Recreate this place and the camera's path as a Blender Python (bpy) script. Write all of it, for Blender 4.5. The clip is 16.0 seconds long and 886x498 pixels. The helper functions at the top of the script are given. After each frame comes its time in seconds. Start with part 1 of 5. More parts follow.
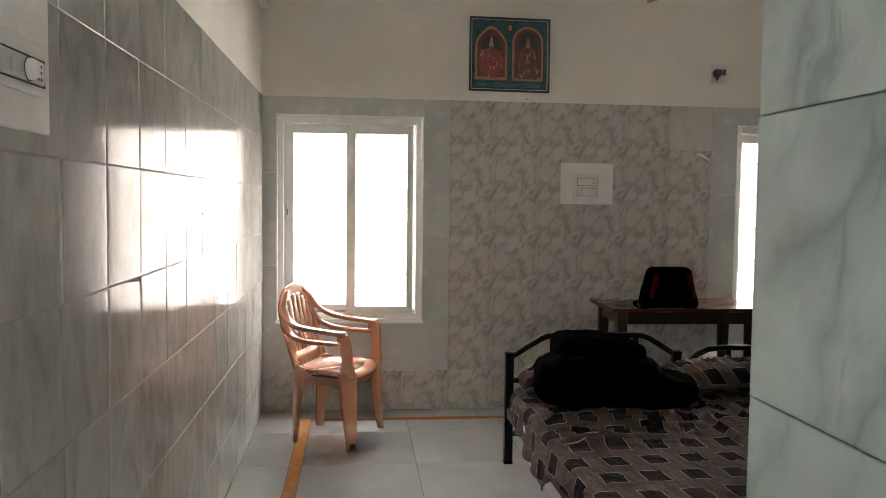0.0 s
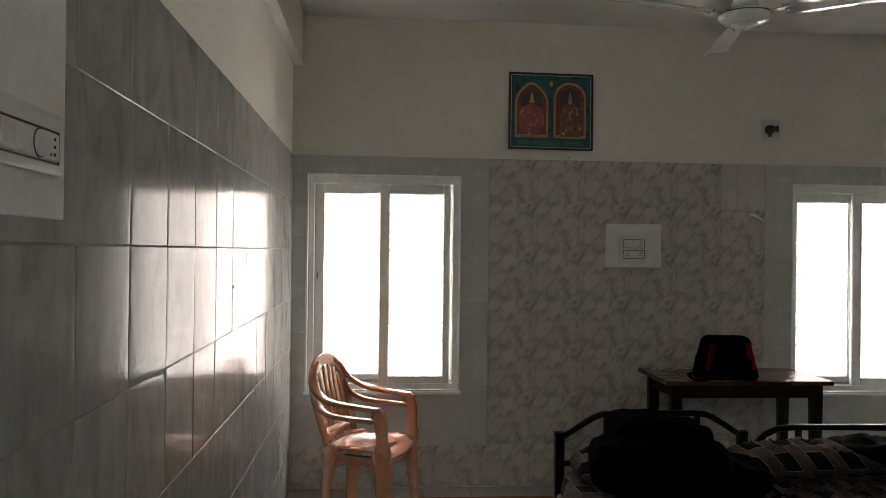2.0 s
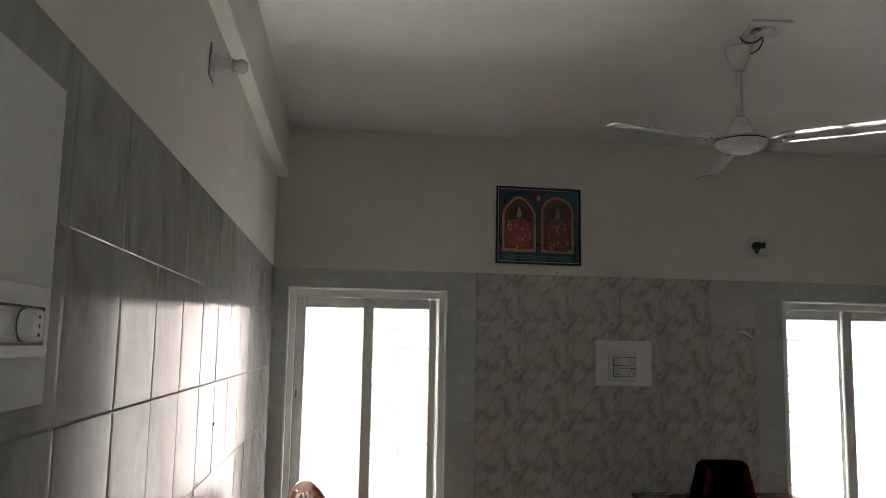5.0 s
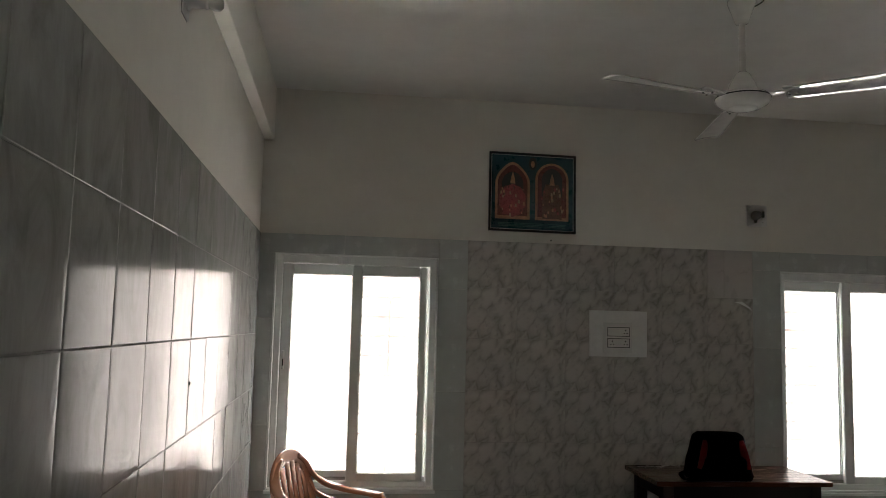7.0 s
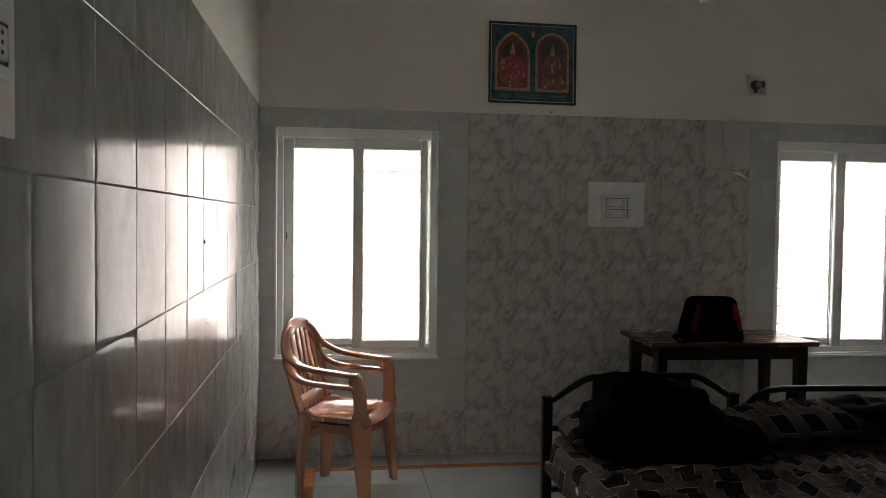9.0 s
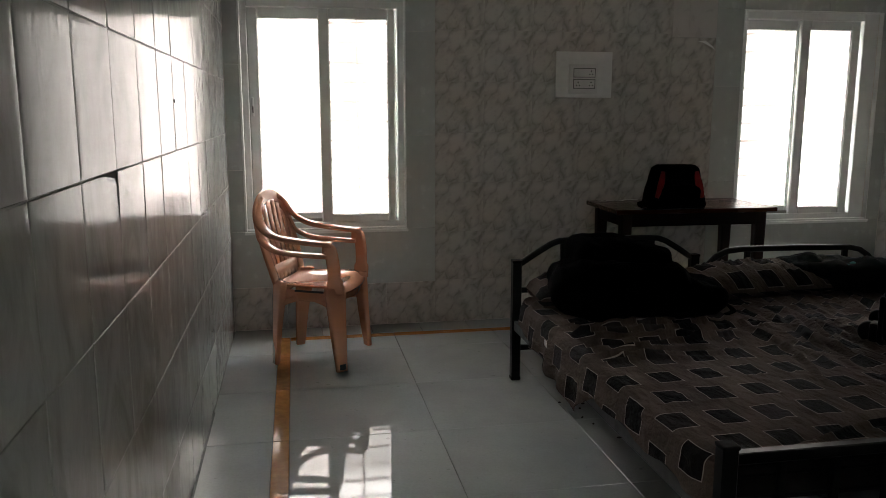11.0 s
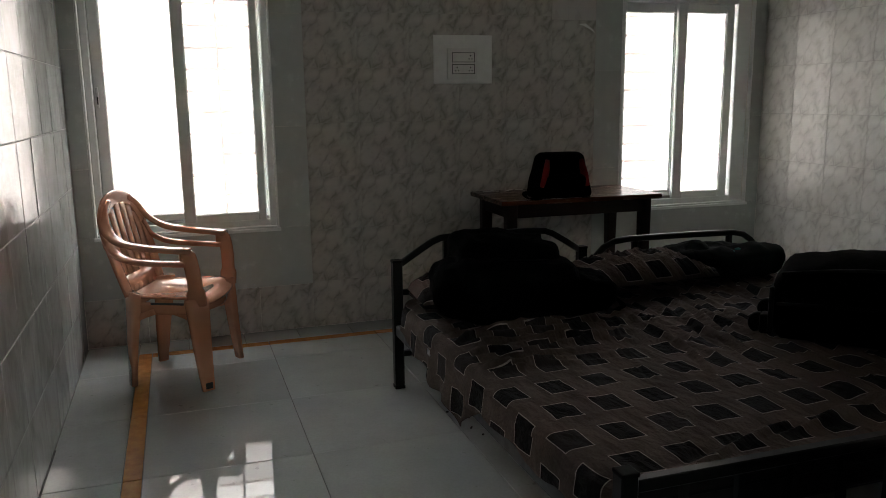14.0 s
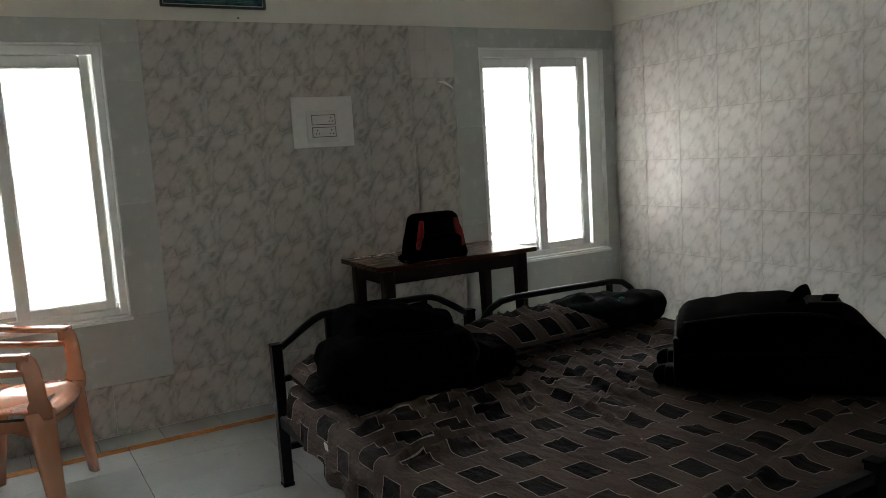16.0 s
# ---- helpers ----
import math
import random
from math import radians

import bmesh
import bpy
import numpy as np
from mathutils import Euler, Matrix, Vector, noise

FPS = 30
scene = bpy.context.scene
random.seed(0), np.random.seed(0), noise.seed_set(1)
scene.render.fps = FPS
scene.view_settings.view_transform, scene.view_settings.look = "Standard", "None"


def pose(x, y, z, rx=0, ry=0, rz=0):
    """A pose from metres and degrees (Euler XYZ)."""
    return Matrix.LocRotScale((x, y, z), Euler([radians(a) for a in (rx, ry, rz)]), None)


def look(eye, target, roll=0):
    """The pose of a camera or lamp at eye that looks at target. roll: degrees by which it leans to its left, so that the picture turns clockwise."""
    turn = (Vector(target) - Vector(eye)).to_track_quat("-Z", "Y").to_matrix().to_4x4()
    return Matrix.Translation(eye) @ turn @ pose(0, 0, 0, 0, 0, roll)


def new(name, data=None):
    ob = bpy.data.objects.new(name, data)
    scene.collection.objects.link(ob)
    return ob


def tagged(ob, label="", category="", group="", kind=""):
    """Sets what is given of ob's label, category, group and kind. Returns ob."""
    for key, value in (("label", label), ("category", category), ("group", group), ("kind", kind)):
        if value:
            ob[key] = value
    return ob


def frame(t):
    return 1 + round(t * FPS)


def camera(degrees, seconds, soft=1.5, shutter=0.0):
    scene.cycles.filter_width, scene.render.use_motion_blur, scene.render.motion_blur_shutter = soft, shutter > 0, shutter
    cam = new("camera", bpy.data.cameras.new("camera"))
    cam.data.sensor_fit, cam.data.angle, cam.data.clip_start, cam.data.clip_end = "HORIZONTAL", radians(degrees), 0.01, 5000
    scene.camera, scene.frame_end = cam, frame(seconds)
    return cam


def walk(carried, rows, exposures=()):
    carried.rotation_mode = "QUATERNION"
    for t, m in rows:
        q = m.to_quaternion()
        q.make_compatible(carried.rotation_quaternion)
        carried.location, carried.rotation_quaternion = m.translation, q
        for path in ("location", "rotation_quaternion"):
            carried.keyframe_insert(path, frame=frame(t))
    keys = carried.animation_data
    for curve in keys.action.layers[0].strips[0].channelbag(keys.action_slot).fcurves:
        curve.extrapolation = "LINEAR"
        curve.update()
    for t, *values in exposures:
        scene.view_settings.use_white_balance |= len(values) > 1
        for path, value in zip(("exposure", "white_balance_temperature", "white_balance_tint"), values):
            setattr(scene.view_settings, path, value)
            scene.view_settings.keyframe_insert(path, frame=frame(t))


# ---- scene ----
cam = camera(58.2, 16.0, soft=0.9)
PATH = [
    (0, (0.022, 0.142, 1.412), (0.238, 2.127, 1.29), 0.7),
    (0.5, (0.039, 0.202, 1.434), (0.224, 2.191, 1.322), 0.85),
    (1, (0.038, 0.267, 1.436), (0.206, 2.258, 1.351), 0.79),
    (1.5, (-0.013, 0.373, 1.443), (0.155, 2.365, 1.397), 0.74),
    (2, (-0.069, 0.445, 1.486), (0.098, 2.438, 1.492), 0.68),
    (2.5, (-0.121, 0.513, 1.544), (0.054, 2.504, 1.611), 0.70),
    (3, (-0.145, 0.536, 1.577), (0.035, 2.524, 1.700), 0.71),
    (3.5, (-0.161, 0.570, 1.610), (0.032, 2.552, 1.798), 0.80),
    (4, (-0.17, 0.581, 1.635), (0.041, 2.555, 1.875), 0.8),
    (6.5, (-0.128, 0.674, 1.572), (0.127, 2.643, 1.814), 1.4),
    (7, (-0.115, 0.724, 1.545), (0.136, 2.698, 1.743), 1.4),
    (7.5, (-0.101, 0.753, 1.506), (0.144, 2.733, 1.642), 1.3),
    (8, (-0.102, 0.756, 1.478), (0.145, 2.739, 1.551), 1.2),
    (8.5, (-0.127, 0.735, 1.45), (0.131, 2.718, 1.446), 1.0),
    (9, (-0.168, 0.683, 1.431), (0.107, 2.662, 1.357), 0.7),
    (9.5, (-0.183, 0.619, 1.399), (0.099, 2.593, 1.243), 0.4),
    (10, (-0.212, 0.622, 1.363), (0.095, 2.585, 1.135), 0.2),
    (12.5, (-0.149, 0.721, 1.296), (0.302, 2.625, 0.88), 0.2),
    (13, (-0.114, 0.793, 1.313), (0.382, 2.687, 0.903), 0.2),
    (13.5, (-0.081, 0.855, 1.32), (0.47, 2.737, 0.927), -0.2),
    (14, (-0.063, 0.906, 1.318), (0.555, 2.772, 0.944), -0.7),
    (14.5, (-0.059, 0.984, 1.331), (0.658, 2.816, 0.973), -1.3),
    (15, (-0.081, 1.08, 1.338), (0.725, 2.881, 1.012), -2.2),
    (15.5, (-0.107, 1.151, 1.365), (0.794, 2.913, 1.075), -3.0),
    (16, (-0.112, 1.193, 1.348), (0.867, 2.918, 1.098), -3.6),
]
# exposure follows the phone's own metering
EXPO = [(0.0, 1.58, 6950, 16.0), (1.0, 1.30, 6850, 15.0), (2.0, 0.60, 6650, 12.0), (4.0, 0.32, 6600, 12.0), (7.0, 0.18, 6600, 12.0), (8.5, 0.27, 6600, 12.0), (10.0, 0.40, 6550, 11.0),
        (12.5, 0.04, 6500, 10.0), (14.5, 0.10, 6400, 9.0), (15.3, 0.34, 6370, 8.5), (16.0, 0.88, 6350, 8.0)]
walk(cam, [(t, look(eye, target, roll)) for t, eye, target, roll in PATH], EXPO)


# ---- world and light ----
world = bpy.data.worlds.new("sky")
scene.world = world
world.use_nodes = True
wn = world.node_tree
sky = wn.nodes.new("ShaderNodeTexSky")
sky.sky_type, sky.sun_disc = "NISHITA", False
sky.sun_elevation, sky.sun_rotation = radians(74), radians(-76)
wn.links.new(sky.outputs[0], wn.nodes["Background"].inputs[0])
wn.nodes["Background"].inputs[1].default_value = 0.15
sun = new("sun", bpy.data.lights.new("sun", "SUN"))
sun.data.energy, sun.data.angle, sun.data.color = 4.5, radians(1), (1.0, 0.95, 0.88)
sun.matrix_world = look((-2.67, 0.67, 9.6), (0, 0, 0))
GLARE, HAZE, BRIGHT = 38.0, 2.4, 34.0      # low glow added to lift the ceiling, pale facades at eye level, sky above

# ---- plan ----
XL, XR = -0.59, 3.748        # tiled faces of the west and east walls
YB = 5.45                   # tiled face of the window wall
XP, YP = 0.46, 0.98         # corner where the entry passage opens into the room
YD = -1.3                   # doorway behind the passage
ZC = 2.95                   # ceiling
TILE, ROW0, TOP = 0.305, 0.27, 2.078
TH = 0.008


# ---- node helpers ----
def mat(name):
    m = bpy.data.materials.new(name)
    m.use_nodes = True
    return m, m.node_tree, m.node_tree.nodes["Principled BSDF"]


def nd(nt, kind, ins=None, **props):
    n = nt.nodes.new("ShaderNode" + kind)
    for k, v in props.items():
        if k == "op":
            n.operation = v
        elif k == "blend":
            n.data_type, n.blend_type = "RGBA", v
        elif k == "feature":
            n.feature = v
        elif k == "dims":
            n.noise_dimensions = v
    for k, v in (ins or {}).items():
        s = n.inputs[k]
        if isinstance(v, bpy.types.NodeSocket):
            nt.links.new(v, s)
        else:
            s.default_value = v
    return n


def maths(nt, op, a, b=0.0, c=0.0):
    return nd(nt, "Math", {0: a, 1: b, 2: c}, op=op).outputs[0]


def mix(nt, f, a, b, blend="MIX"):
    return nd(nt, "Mix", {0: f, 6: a, 7: b}, blend=blend).outputs[2]


def ramp(nt, f, stops):
    n = nd(nt, "ValToRGB", {0: f})
    e = n.color_ramp.elements
    while len(e) < len(stops):
        e.new(0.5)
    for el, (p, c) in zip(e, stops):
        el.position, el.color = p, (*c, 1) if len(c) == 3 else c
    return n.outputs[0]


def grey(v):
    return (v, v, v)


def coords(nt, scale=(1, 1, 1), shift=False):
    co = nd(nt, "TexCoord").outputs["Object"]
    if shift:
        r = nd(nt, "ObjectInfo").outputs["Random"]
        off = nd(nt, "CombineXYZ", {0: maths(nt, "MULTIPLY", r, 37.0), 1: maths(nt, "MULTIPLY", r, 71.0), 2: maths(nt, "MULTIPLY", r, 13.0)}).outputs[0]
        co = nd(nt, "VectorMath", {0: co, 1: off}, op="ADD").outputs[0]
    return nd(nt, "Mapping", {0: co, 3: scale}).outputs[0]


def noise_tex(nt, vec, scale, detail=4.0, rough=0.55, dist=0.0):
    return nd(nt, "TexNoise", {"Vector": vec, "Scale": scale, "Detail": detail, "Roughness": rough, "Distortion": dist}).outputs[0]


def bump(nt, b, h, strength, dist=0.01):
    n = nd(nt, "Bump", {"Strength": strength, "Distance": dist, "Height": h})
    nt.links.new(n.outputs[0], b.inputs["Normal"])


def link(nt, out, b, name):
    nt.links.new(out, b.inputs[name])


def plain(name, col, rough=0.5, metal=0.0, scale=30.0, vary=0.18, bumps=0.05, bump_scale=120.0, spec=0.5):
    """Paint, plastic, cloth or metal with grain at two scales."""
    m, nt, b = mat(name)
    v = coords(nt)
    n1, n2 = noise_tex(nt, v, scale * 0.15, 3), noise_tex(nt, v, scale, 5)
    f = maths(nt, "ADD", maths(nt, "MULTIPLY", n1, 0.6), maths(nt, "MULTIPLY", n2, 0.4))
    lo, hi = [c * (1 - vary) for c in col], [min(1.0, c * (1 + vary)) for c in col]
    link(nt, ramp(nt, f, [(0.3, lo), (0.7, hi)]), b, "Base Color")
    b.inputs["Metallic"].default_value = metal
    b.inputs["Specular IOR Level"].default_value = spec
    link(nt, ramp(nt, n2, [(0.3, grey(rough * 0.8)), (0.75, grey(min(1, rough * 1.25 + 0.01)))]), b, "Roughness")
    if bumps:
        bump(nt, b, noise_tex(nt, v, bump_scale, 3), bumps, 0.004)
    return m


# ---- materials ----
def streaked_tile():
    """Glazed grey-white tile with soft vertical marbling and a slightly wavy glaze."""
    m, nt, b = mat("streaked_tile")
    v = coords(nt, (1, 1, 1), True)
    warp = nd(nt, "Mapping", {0: v, 3: (4.2, 2.2, 1)}).outputs[0]
    n1 = noise_tex(nt, warp, 1.6, 6, 0.62, 1.2)
    n2 = noise_tex(nt, nd(nt, "Mapping", {0: v, 3: (15, 4, 1)}).outputs[0], 1.5, 5, 0.6, 0.6)
    base = ramp(nt, n1, [(0.28, (0.27, 0.273, 0.252)), (0.52, (0.37, 0.373, 0.352)), (0.75, (0.43, 0.433, 0.413))])
    vein = ramp(nt, n2, [(0.33, (0.72, 0.73, 0.71)), (0.46, (1, 1, 1))])
    col = mix(nt, 0.32, base, vein, "MULTIPLY")
    r = nd(nt, "ObjectInfo").outputs["Random"]
    col = mix(nt, 1.0, col, ramp(nt, r, [(0, grey(0.92)), (1, grey(1.0))]), "MULTIPLY")
    link(nt, col, b, "Base Color")
    smear = noise_tex(nt, nd(nt, "Mapping", {0: v, 3: (14, 3, 1)}).outputs[0], 3.0, 4)
    link(nt, ramp(nt, smear, [(0.3, grey(0.10)), (0.7, grey(0.17))]), b, "Roughness")
    b.inputs["Specular IOR Level"].default_value = 0.17
    wav = noise_tex(nt, nd(nt, "Mapping", {0: v, 3: (45, 14, 1)}).outputs[0], 1.6, 3, 0.5)
    peel = noise_tex(nt, v, 170.0, 2, 0.5)
    bump(nt, b, maths(nt, "ADD", wav, maths(nt, "MULTIPLY", peel, 0.22)), 0.07, 0.004)
    return m


def stroke_print(nt, v, cell, ang=-0.95, lengthen=0.5):
    """Marbling: soft slanting veins parting pale clouds, smudged where they meet; 0 pale to 1 dark."""
    wob = nd(nt, "VectorMath", {0: noise_col(nt, v, 1.2 / cell), 1: (0.5, 0.5, 0.5)}, op="SUBTRACT").outputs[0]
    wob = nd(nt, "VectorMath", {0: wob, 1: (cell * 0.8, cell * 0.8, 0)}, op="MULTIPLY").outputs[0]
    w = nd(nt, "VectorMath", {0: v, 1: wob}, op="ADD").outputs[0]
    w = nd(nt, "Mapping", {0: w, 2: (0, 0, ang)}).outputs[0]
    w = nd(nt, "Mapping", {0: w, 3: (lengthen, 1, 1)}).outputs[0]
    edge = nd(nt, "TexVoronoi", {"Vector": w, "Scale": 1.0 / cell}, feature="DISTANCE_TO_EDGE").outputs["Distance"]
    n1 = noise_tex(nt, w, 1.1 / cell, 3, 0.5)
    n2 = noise_tex(nt, w, 3.4 / cell, 4, 0.6)
    vein = ramp(nt, edge, [(0.0, grey(0.95)), (0.05, grey(0.62)), (0.24, grey(0.0))])
    vein = maths(nt, "MULTIPLY", vein, ramp(nt, n1, [(0.36, grey(0.12)), (0.58, grey(1.0))]))
    smudge = maths(nt, "MULTIPLY", ramp(nt, n2, [(0.44, grey(0)), (0.66, grey(0.85))]), ramp(nt, n1, [(0.50, grey(0)), (0.64, grey(1))]))
    return maths(nt, "MAXIMUM", vein, smudge)


def green_tile():
    """Glazed pale green-grey tile with broad slanting smoky veins."""
    m, nt, b = mat("green_tile")
    v = coords(nt, (1, 1, 1), True)
    f = stroke_print(nt, v, 0.115, -1.12, 0.42)
    n2 = noise_tex(nt, v, 7.0, 5, 0.6, 0.8)
    base = ramp(nt, n2, [(0.3, (0.42, 0.50, 0.485)), (0.7, (0.50, 0.58, 0.56))])
    link(nt, mix(nt, maths(nt, "MULTIPLY", f, 0.8), base, (0.215, 0.27, 0.265, 1)), b, "Base Color")
    b.inputs["Roughness"].default_value = 0.2
    bump(nt, b, noise_tex(nt, v, 40, 3), 0.03, 0.004)
    return m


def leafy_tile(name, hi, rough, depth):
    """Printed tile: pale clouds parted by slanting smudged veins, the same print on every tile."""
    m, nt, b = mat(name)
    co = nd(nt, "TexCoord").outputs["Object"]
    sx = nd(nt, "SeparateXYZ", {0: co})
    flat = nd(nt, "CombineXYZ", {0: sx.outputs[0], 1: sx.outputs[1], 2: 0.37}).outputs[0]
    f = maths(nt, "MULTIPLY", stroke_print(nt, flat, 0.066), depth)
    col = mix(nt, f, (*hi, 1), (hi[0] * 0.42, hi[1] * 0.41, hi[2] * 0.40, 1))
    cloud = noise_tex(nt, flat, 14, 3)
    col = mix(nt, 1.0, col, ramp(nt, cloud, [(0.3, grey(0.90)), (0.7, grey(1.0))]), "MULTIPLY")
    r = nd(nt, "ObjectInfo").outputs["Random"]
    col = mix(nt, 1.0, col, ramp(nt, r, [(0, grey(0.95)), (1, grey(1.0))]), "MULTIPLY")
    link(nt, col, b, "Base Color")
    link(nt, ramp(nt, cloud, [(0.3, grey(rough)), (0.7, grey(rough + 0.06))]), b, "Roughness")
    b.inputs["Specular IOR Level"].default_value = 0.35
    bump(nt, b, noise_tex(nt, co, 60, 3), 0.04, 0.004)
    return m


def floor_tile():
    """Polished off-white vitrified floor tile, slightly cloudy, with scuffs."""
    m, nt, b = mat("floor_tile")
    v = coords(nt, (1, 1, 1), True)
    n1, n2 = noise_tex(nt, v, 2.5, 4), noise_tex(nt, v, 90, 4)
    col = ramp(nt, n1, [(0.3, (0.37, 0.385, 0.375)), (0.7, (0.45, 0.465, 0.45))])
    col = mix(nt, 0.6, col, ramp(nt, n2, [(0.3, grey(0.9)), (0.6, grey(1))]), "MULTIPLY")
    spots = noise_tex(nt, v, 22, 2)
    col = mix(nt, 1.0, col, ramp(nt, spots, [(0.24, grey(0.72)), (0.29, grey(1))]), "MULTIPLY")
    link(nt, col, b, "Base Color")
    link(nt, ramp(nt, noise_tex(nt, v, 6, 4), [(0.35, grey(0.02)), (0.75, grey(0.06))]), b, "Roughness")
    b.inputs["Specular IOR Level"].default_value = 0.65
    bump(nt, b, noise_tex(nt, v, 9, 2), 0.006, 0.004)
    return m


def strip_tile():
    m, nt, b = mat("ochre_strip_tile")
    v = coords(nt, (1, 1, 1), True)
    n = noise_tex(nt, v, 30, 5)
    link(nt, ramp(nt, n, [(0.3, (0.32, 0.135, 0.04)), (0.7, (0.46, 0.21, 0.065))]), b, "Base Color")
    link(nt, ramp(nt, noise_tex(nt, v, 6, 4), [(0.35, grey(0.06)), (0.75, grey(0.16))]), b, "Roughness")
    return m


def wall_paint(name, col):
    """Matt distemper with roller texture, faint stains and scuffs."""
    m, nt, b = mat(name)
    v = coords(nt)
    n1, n2, n3 = noise_tex(nt, v, 0.9, 5), noise_tex(nt, v, 7, 5, 0.65), noise_tex(nt, v, 220, 3)
    f = maths(nt, "ADD", maths(nt, "MULTIPLY", n1, 0.65), maths(nt, "MULTIPLY", n2, 0.35))
    link(nt, ramp(nt, f, [(0.3, [c * 0.88 for c in col]), (0.65, col)]), b, "Base Color")
    b.inputs["Roughness"].default_value = 0.75
    bump(nt, b, maths(nt, "ADD", n3, maths(nt, "MULTIPLY", n2, 1.5)), 0.12, 0.004)
    return m


def wood(name, dark, light, rough):
    m, nt, b = mat(name)
    v = coords(nt, (2, 22, 22))
    n = noise_tex(nt, v, 3.0, 6, 0.65, 0.6)
    link(nt, ramp(nt, n, [(0.3, dark), (0.7, light)]), b, "Base Color")
    link(nt, ramp(nt, n, [(0.3, grey(rough)), (0.8, grey(rough + 0.15))]), b, "Roughness")
    b.inputs["Specular IOR Level"].default_value = 0.3
    bump(nt, b, n, 0.1, 0.004)
    return m


def sheet_cloth():
    """Taupe cotton with staggered dark squares edged by a pale thread line."""
    m, nt, b = mat("printed_bedsheet")
    uv = nd(nt, "TexCoord").outputs["UV"]
    wob = nd(nt, "VectorMath", {0: noise_col(nt, uv, 6.0), 1: (0.5, 0.5, 0.5)}, op="SUBTRACT").outputs[0]
    uvw = nd(nt, "VectorMath", {0: uv, 1: nd(nt, "VectorMath", {0: wob, 1: (0.013, 0.013, 0)}, op="MULTIPLY").outputs[0]}, op="ADD").outputs[0]
    s = nd(nt, "SeparateXYZ", {0: uvw})
    a = maths(nt, "ADD", maths(nt, "DIVIDE", s.outputs[1], 0.1825), 0.85)
    row = maths(nt, "FLOOR", a)
    c = maths(nt, "ADD", maths(nt, "DIVIDE", s.outputs[0], 0.160), maths(nt, "ADD", maths(nt, "MULTIPLY", row, 0.5), 0.05))
    col_i = maths(nt, "FLOOR", c)
    h = maths(nt, "FRACT", maths(nt, "MULTIPLY", maths(nt, "SINE", maths(nt, "ADD", maths(nt, "MULTIPLY", row, 12.99), maths(nt, "MULTIPLY", col_i, 78.23))), 437.5))
    fx = maths(nt, "ABSOLUTE", maths(nt, "SUBTRACT", maths(nt, "FRACT", a), 0.5))
    fy = maths(nt, "ABSOLUTE", maths(nt, "SUBTRACT", maths(nt, "FRACT", c), 0.5))
    d = maths(nt, "MAXIMUM", maths(nt, "MULTIPLY", fx, 0.93), fy)
    inside = maths(nt, "LESS_THAN", d, 0.265)
    edge = maths(nt, "SUBTRACT", maths(nt, "LESS_THAN", d, 0.284), inside)
    v = nd(nt, "Mapping", {0: uv, 3: (1, 1, 1)}).outputs[0]
    n1, n2 = noise_tex(nt, v, 5, 4), noise_tex(nt, v, 140, 3)
    ground = ramp(nt, n1, [(0.3, (0.070, 0.050, 0.042)), (0.7, (0.112, 0.083, 0.070))])
    ground = mix(nt, 0.7, ground, ramp(nt, n2, [(0.35, grey(0.7)), (0.65, grey(1))]), "MULTIPLY")
    dark = ramp(nt, h, [(0.0, (0.005, 0.004, 0.004)), (0.7, (0.010, 0.008, 0.008)), (1.0, (0.030, 0.025, 0.023))])
    col = mix(nt, inside, ground, dark)
    col = mix(nt, maths(nt, "MULTIPLY", edge, 0.8), col, (0.32, 0.27, 0.24, 1))
    link(nt, col, b, "Base Color")
    b.inputs["Roughness"].default_value = 0.9
    b.inputs["Specular IOR Level"].default_value = 0.15
    pucker = noise_tex(nt, nd(nt, "Mapping", {0: uv, 2: (0, 0, 0.5), 3: (26, 15, 1)}).outputs[0], 1.0, 4, 0.55, 0.8)
    pucker2 = noise_tex(nt, nd(nt, "Mapping", {0: uv, 2: (0, 0, -0.6), 3: (44, 22, 1)}).outputs[0], 1.0, 4, 0.55, 0.8)
    ridges = []
    for turn, sx, sy in ((0.1, 9.0, 1.8), (-0.5, 7.0, 2.6)):
        n = noise_tex(nt, nd(nt, "Mapping", {0: uv, 2: (0, 0, turn), 3: (sx, sy, 1)}).outputs[0], 1.0, 2, 0.5, 0.5)
        k = maths(nt, "SUBTRACT", 1.0, maths(nt, "MULTIPLY", maths(nt, "ABSOLUTE", maths(nt, "SUBTRACT", n, 0.5)), 7.0))
        ridges.append(maths(nt, "MULTIPLY", maths(nt, "MAXIMUM", k, 0.0), 0.42))
    hgt = maths(nt, "ADD", maths(nt, "MULTIPLY", n2, 0.10), maths(nt, "ADD", pucker, maths(nt, "MULTIPLY", pucker2, 0.7)))
    hgt = maths(nt, "ADD", hgt, maths(nt, "ADD", ridges[0], ridges[1]))
    bump(nt, b, hgt, 1.0, 0.018)
    return m


def noise_col(nt, vec, scale):
    return nd(nt, "TexNoise", {"Vector": vec, "Scale": scale, "Detail": 2.0}).outputs[1]


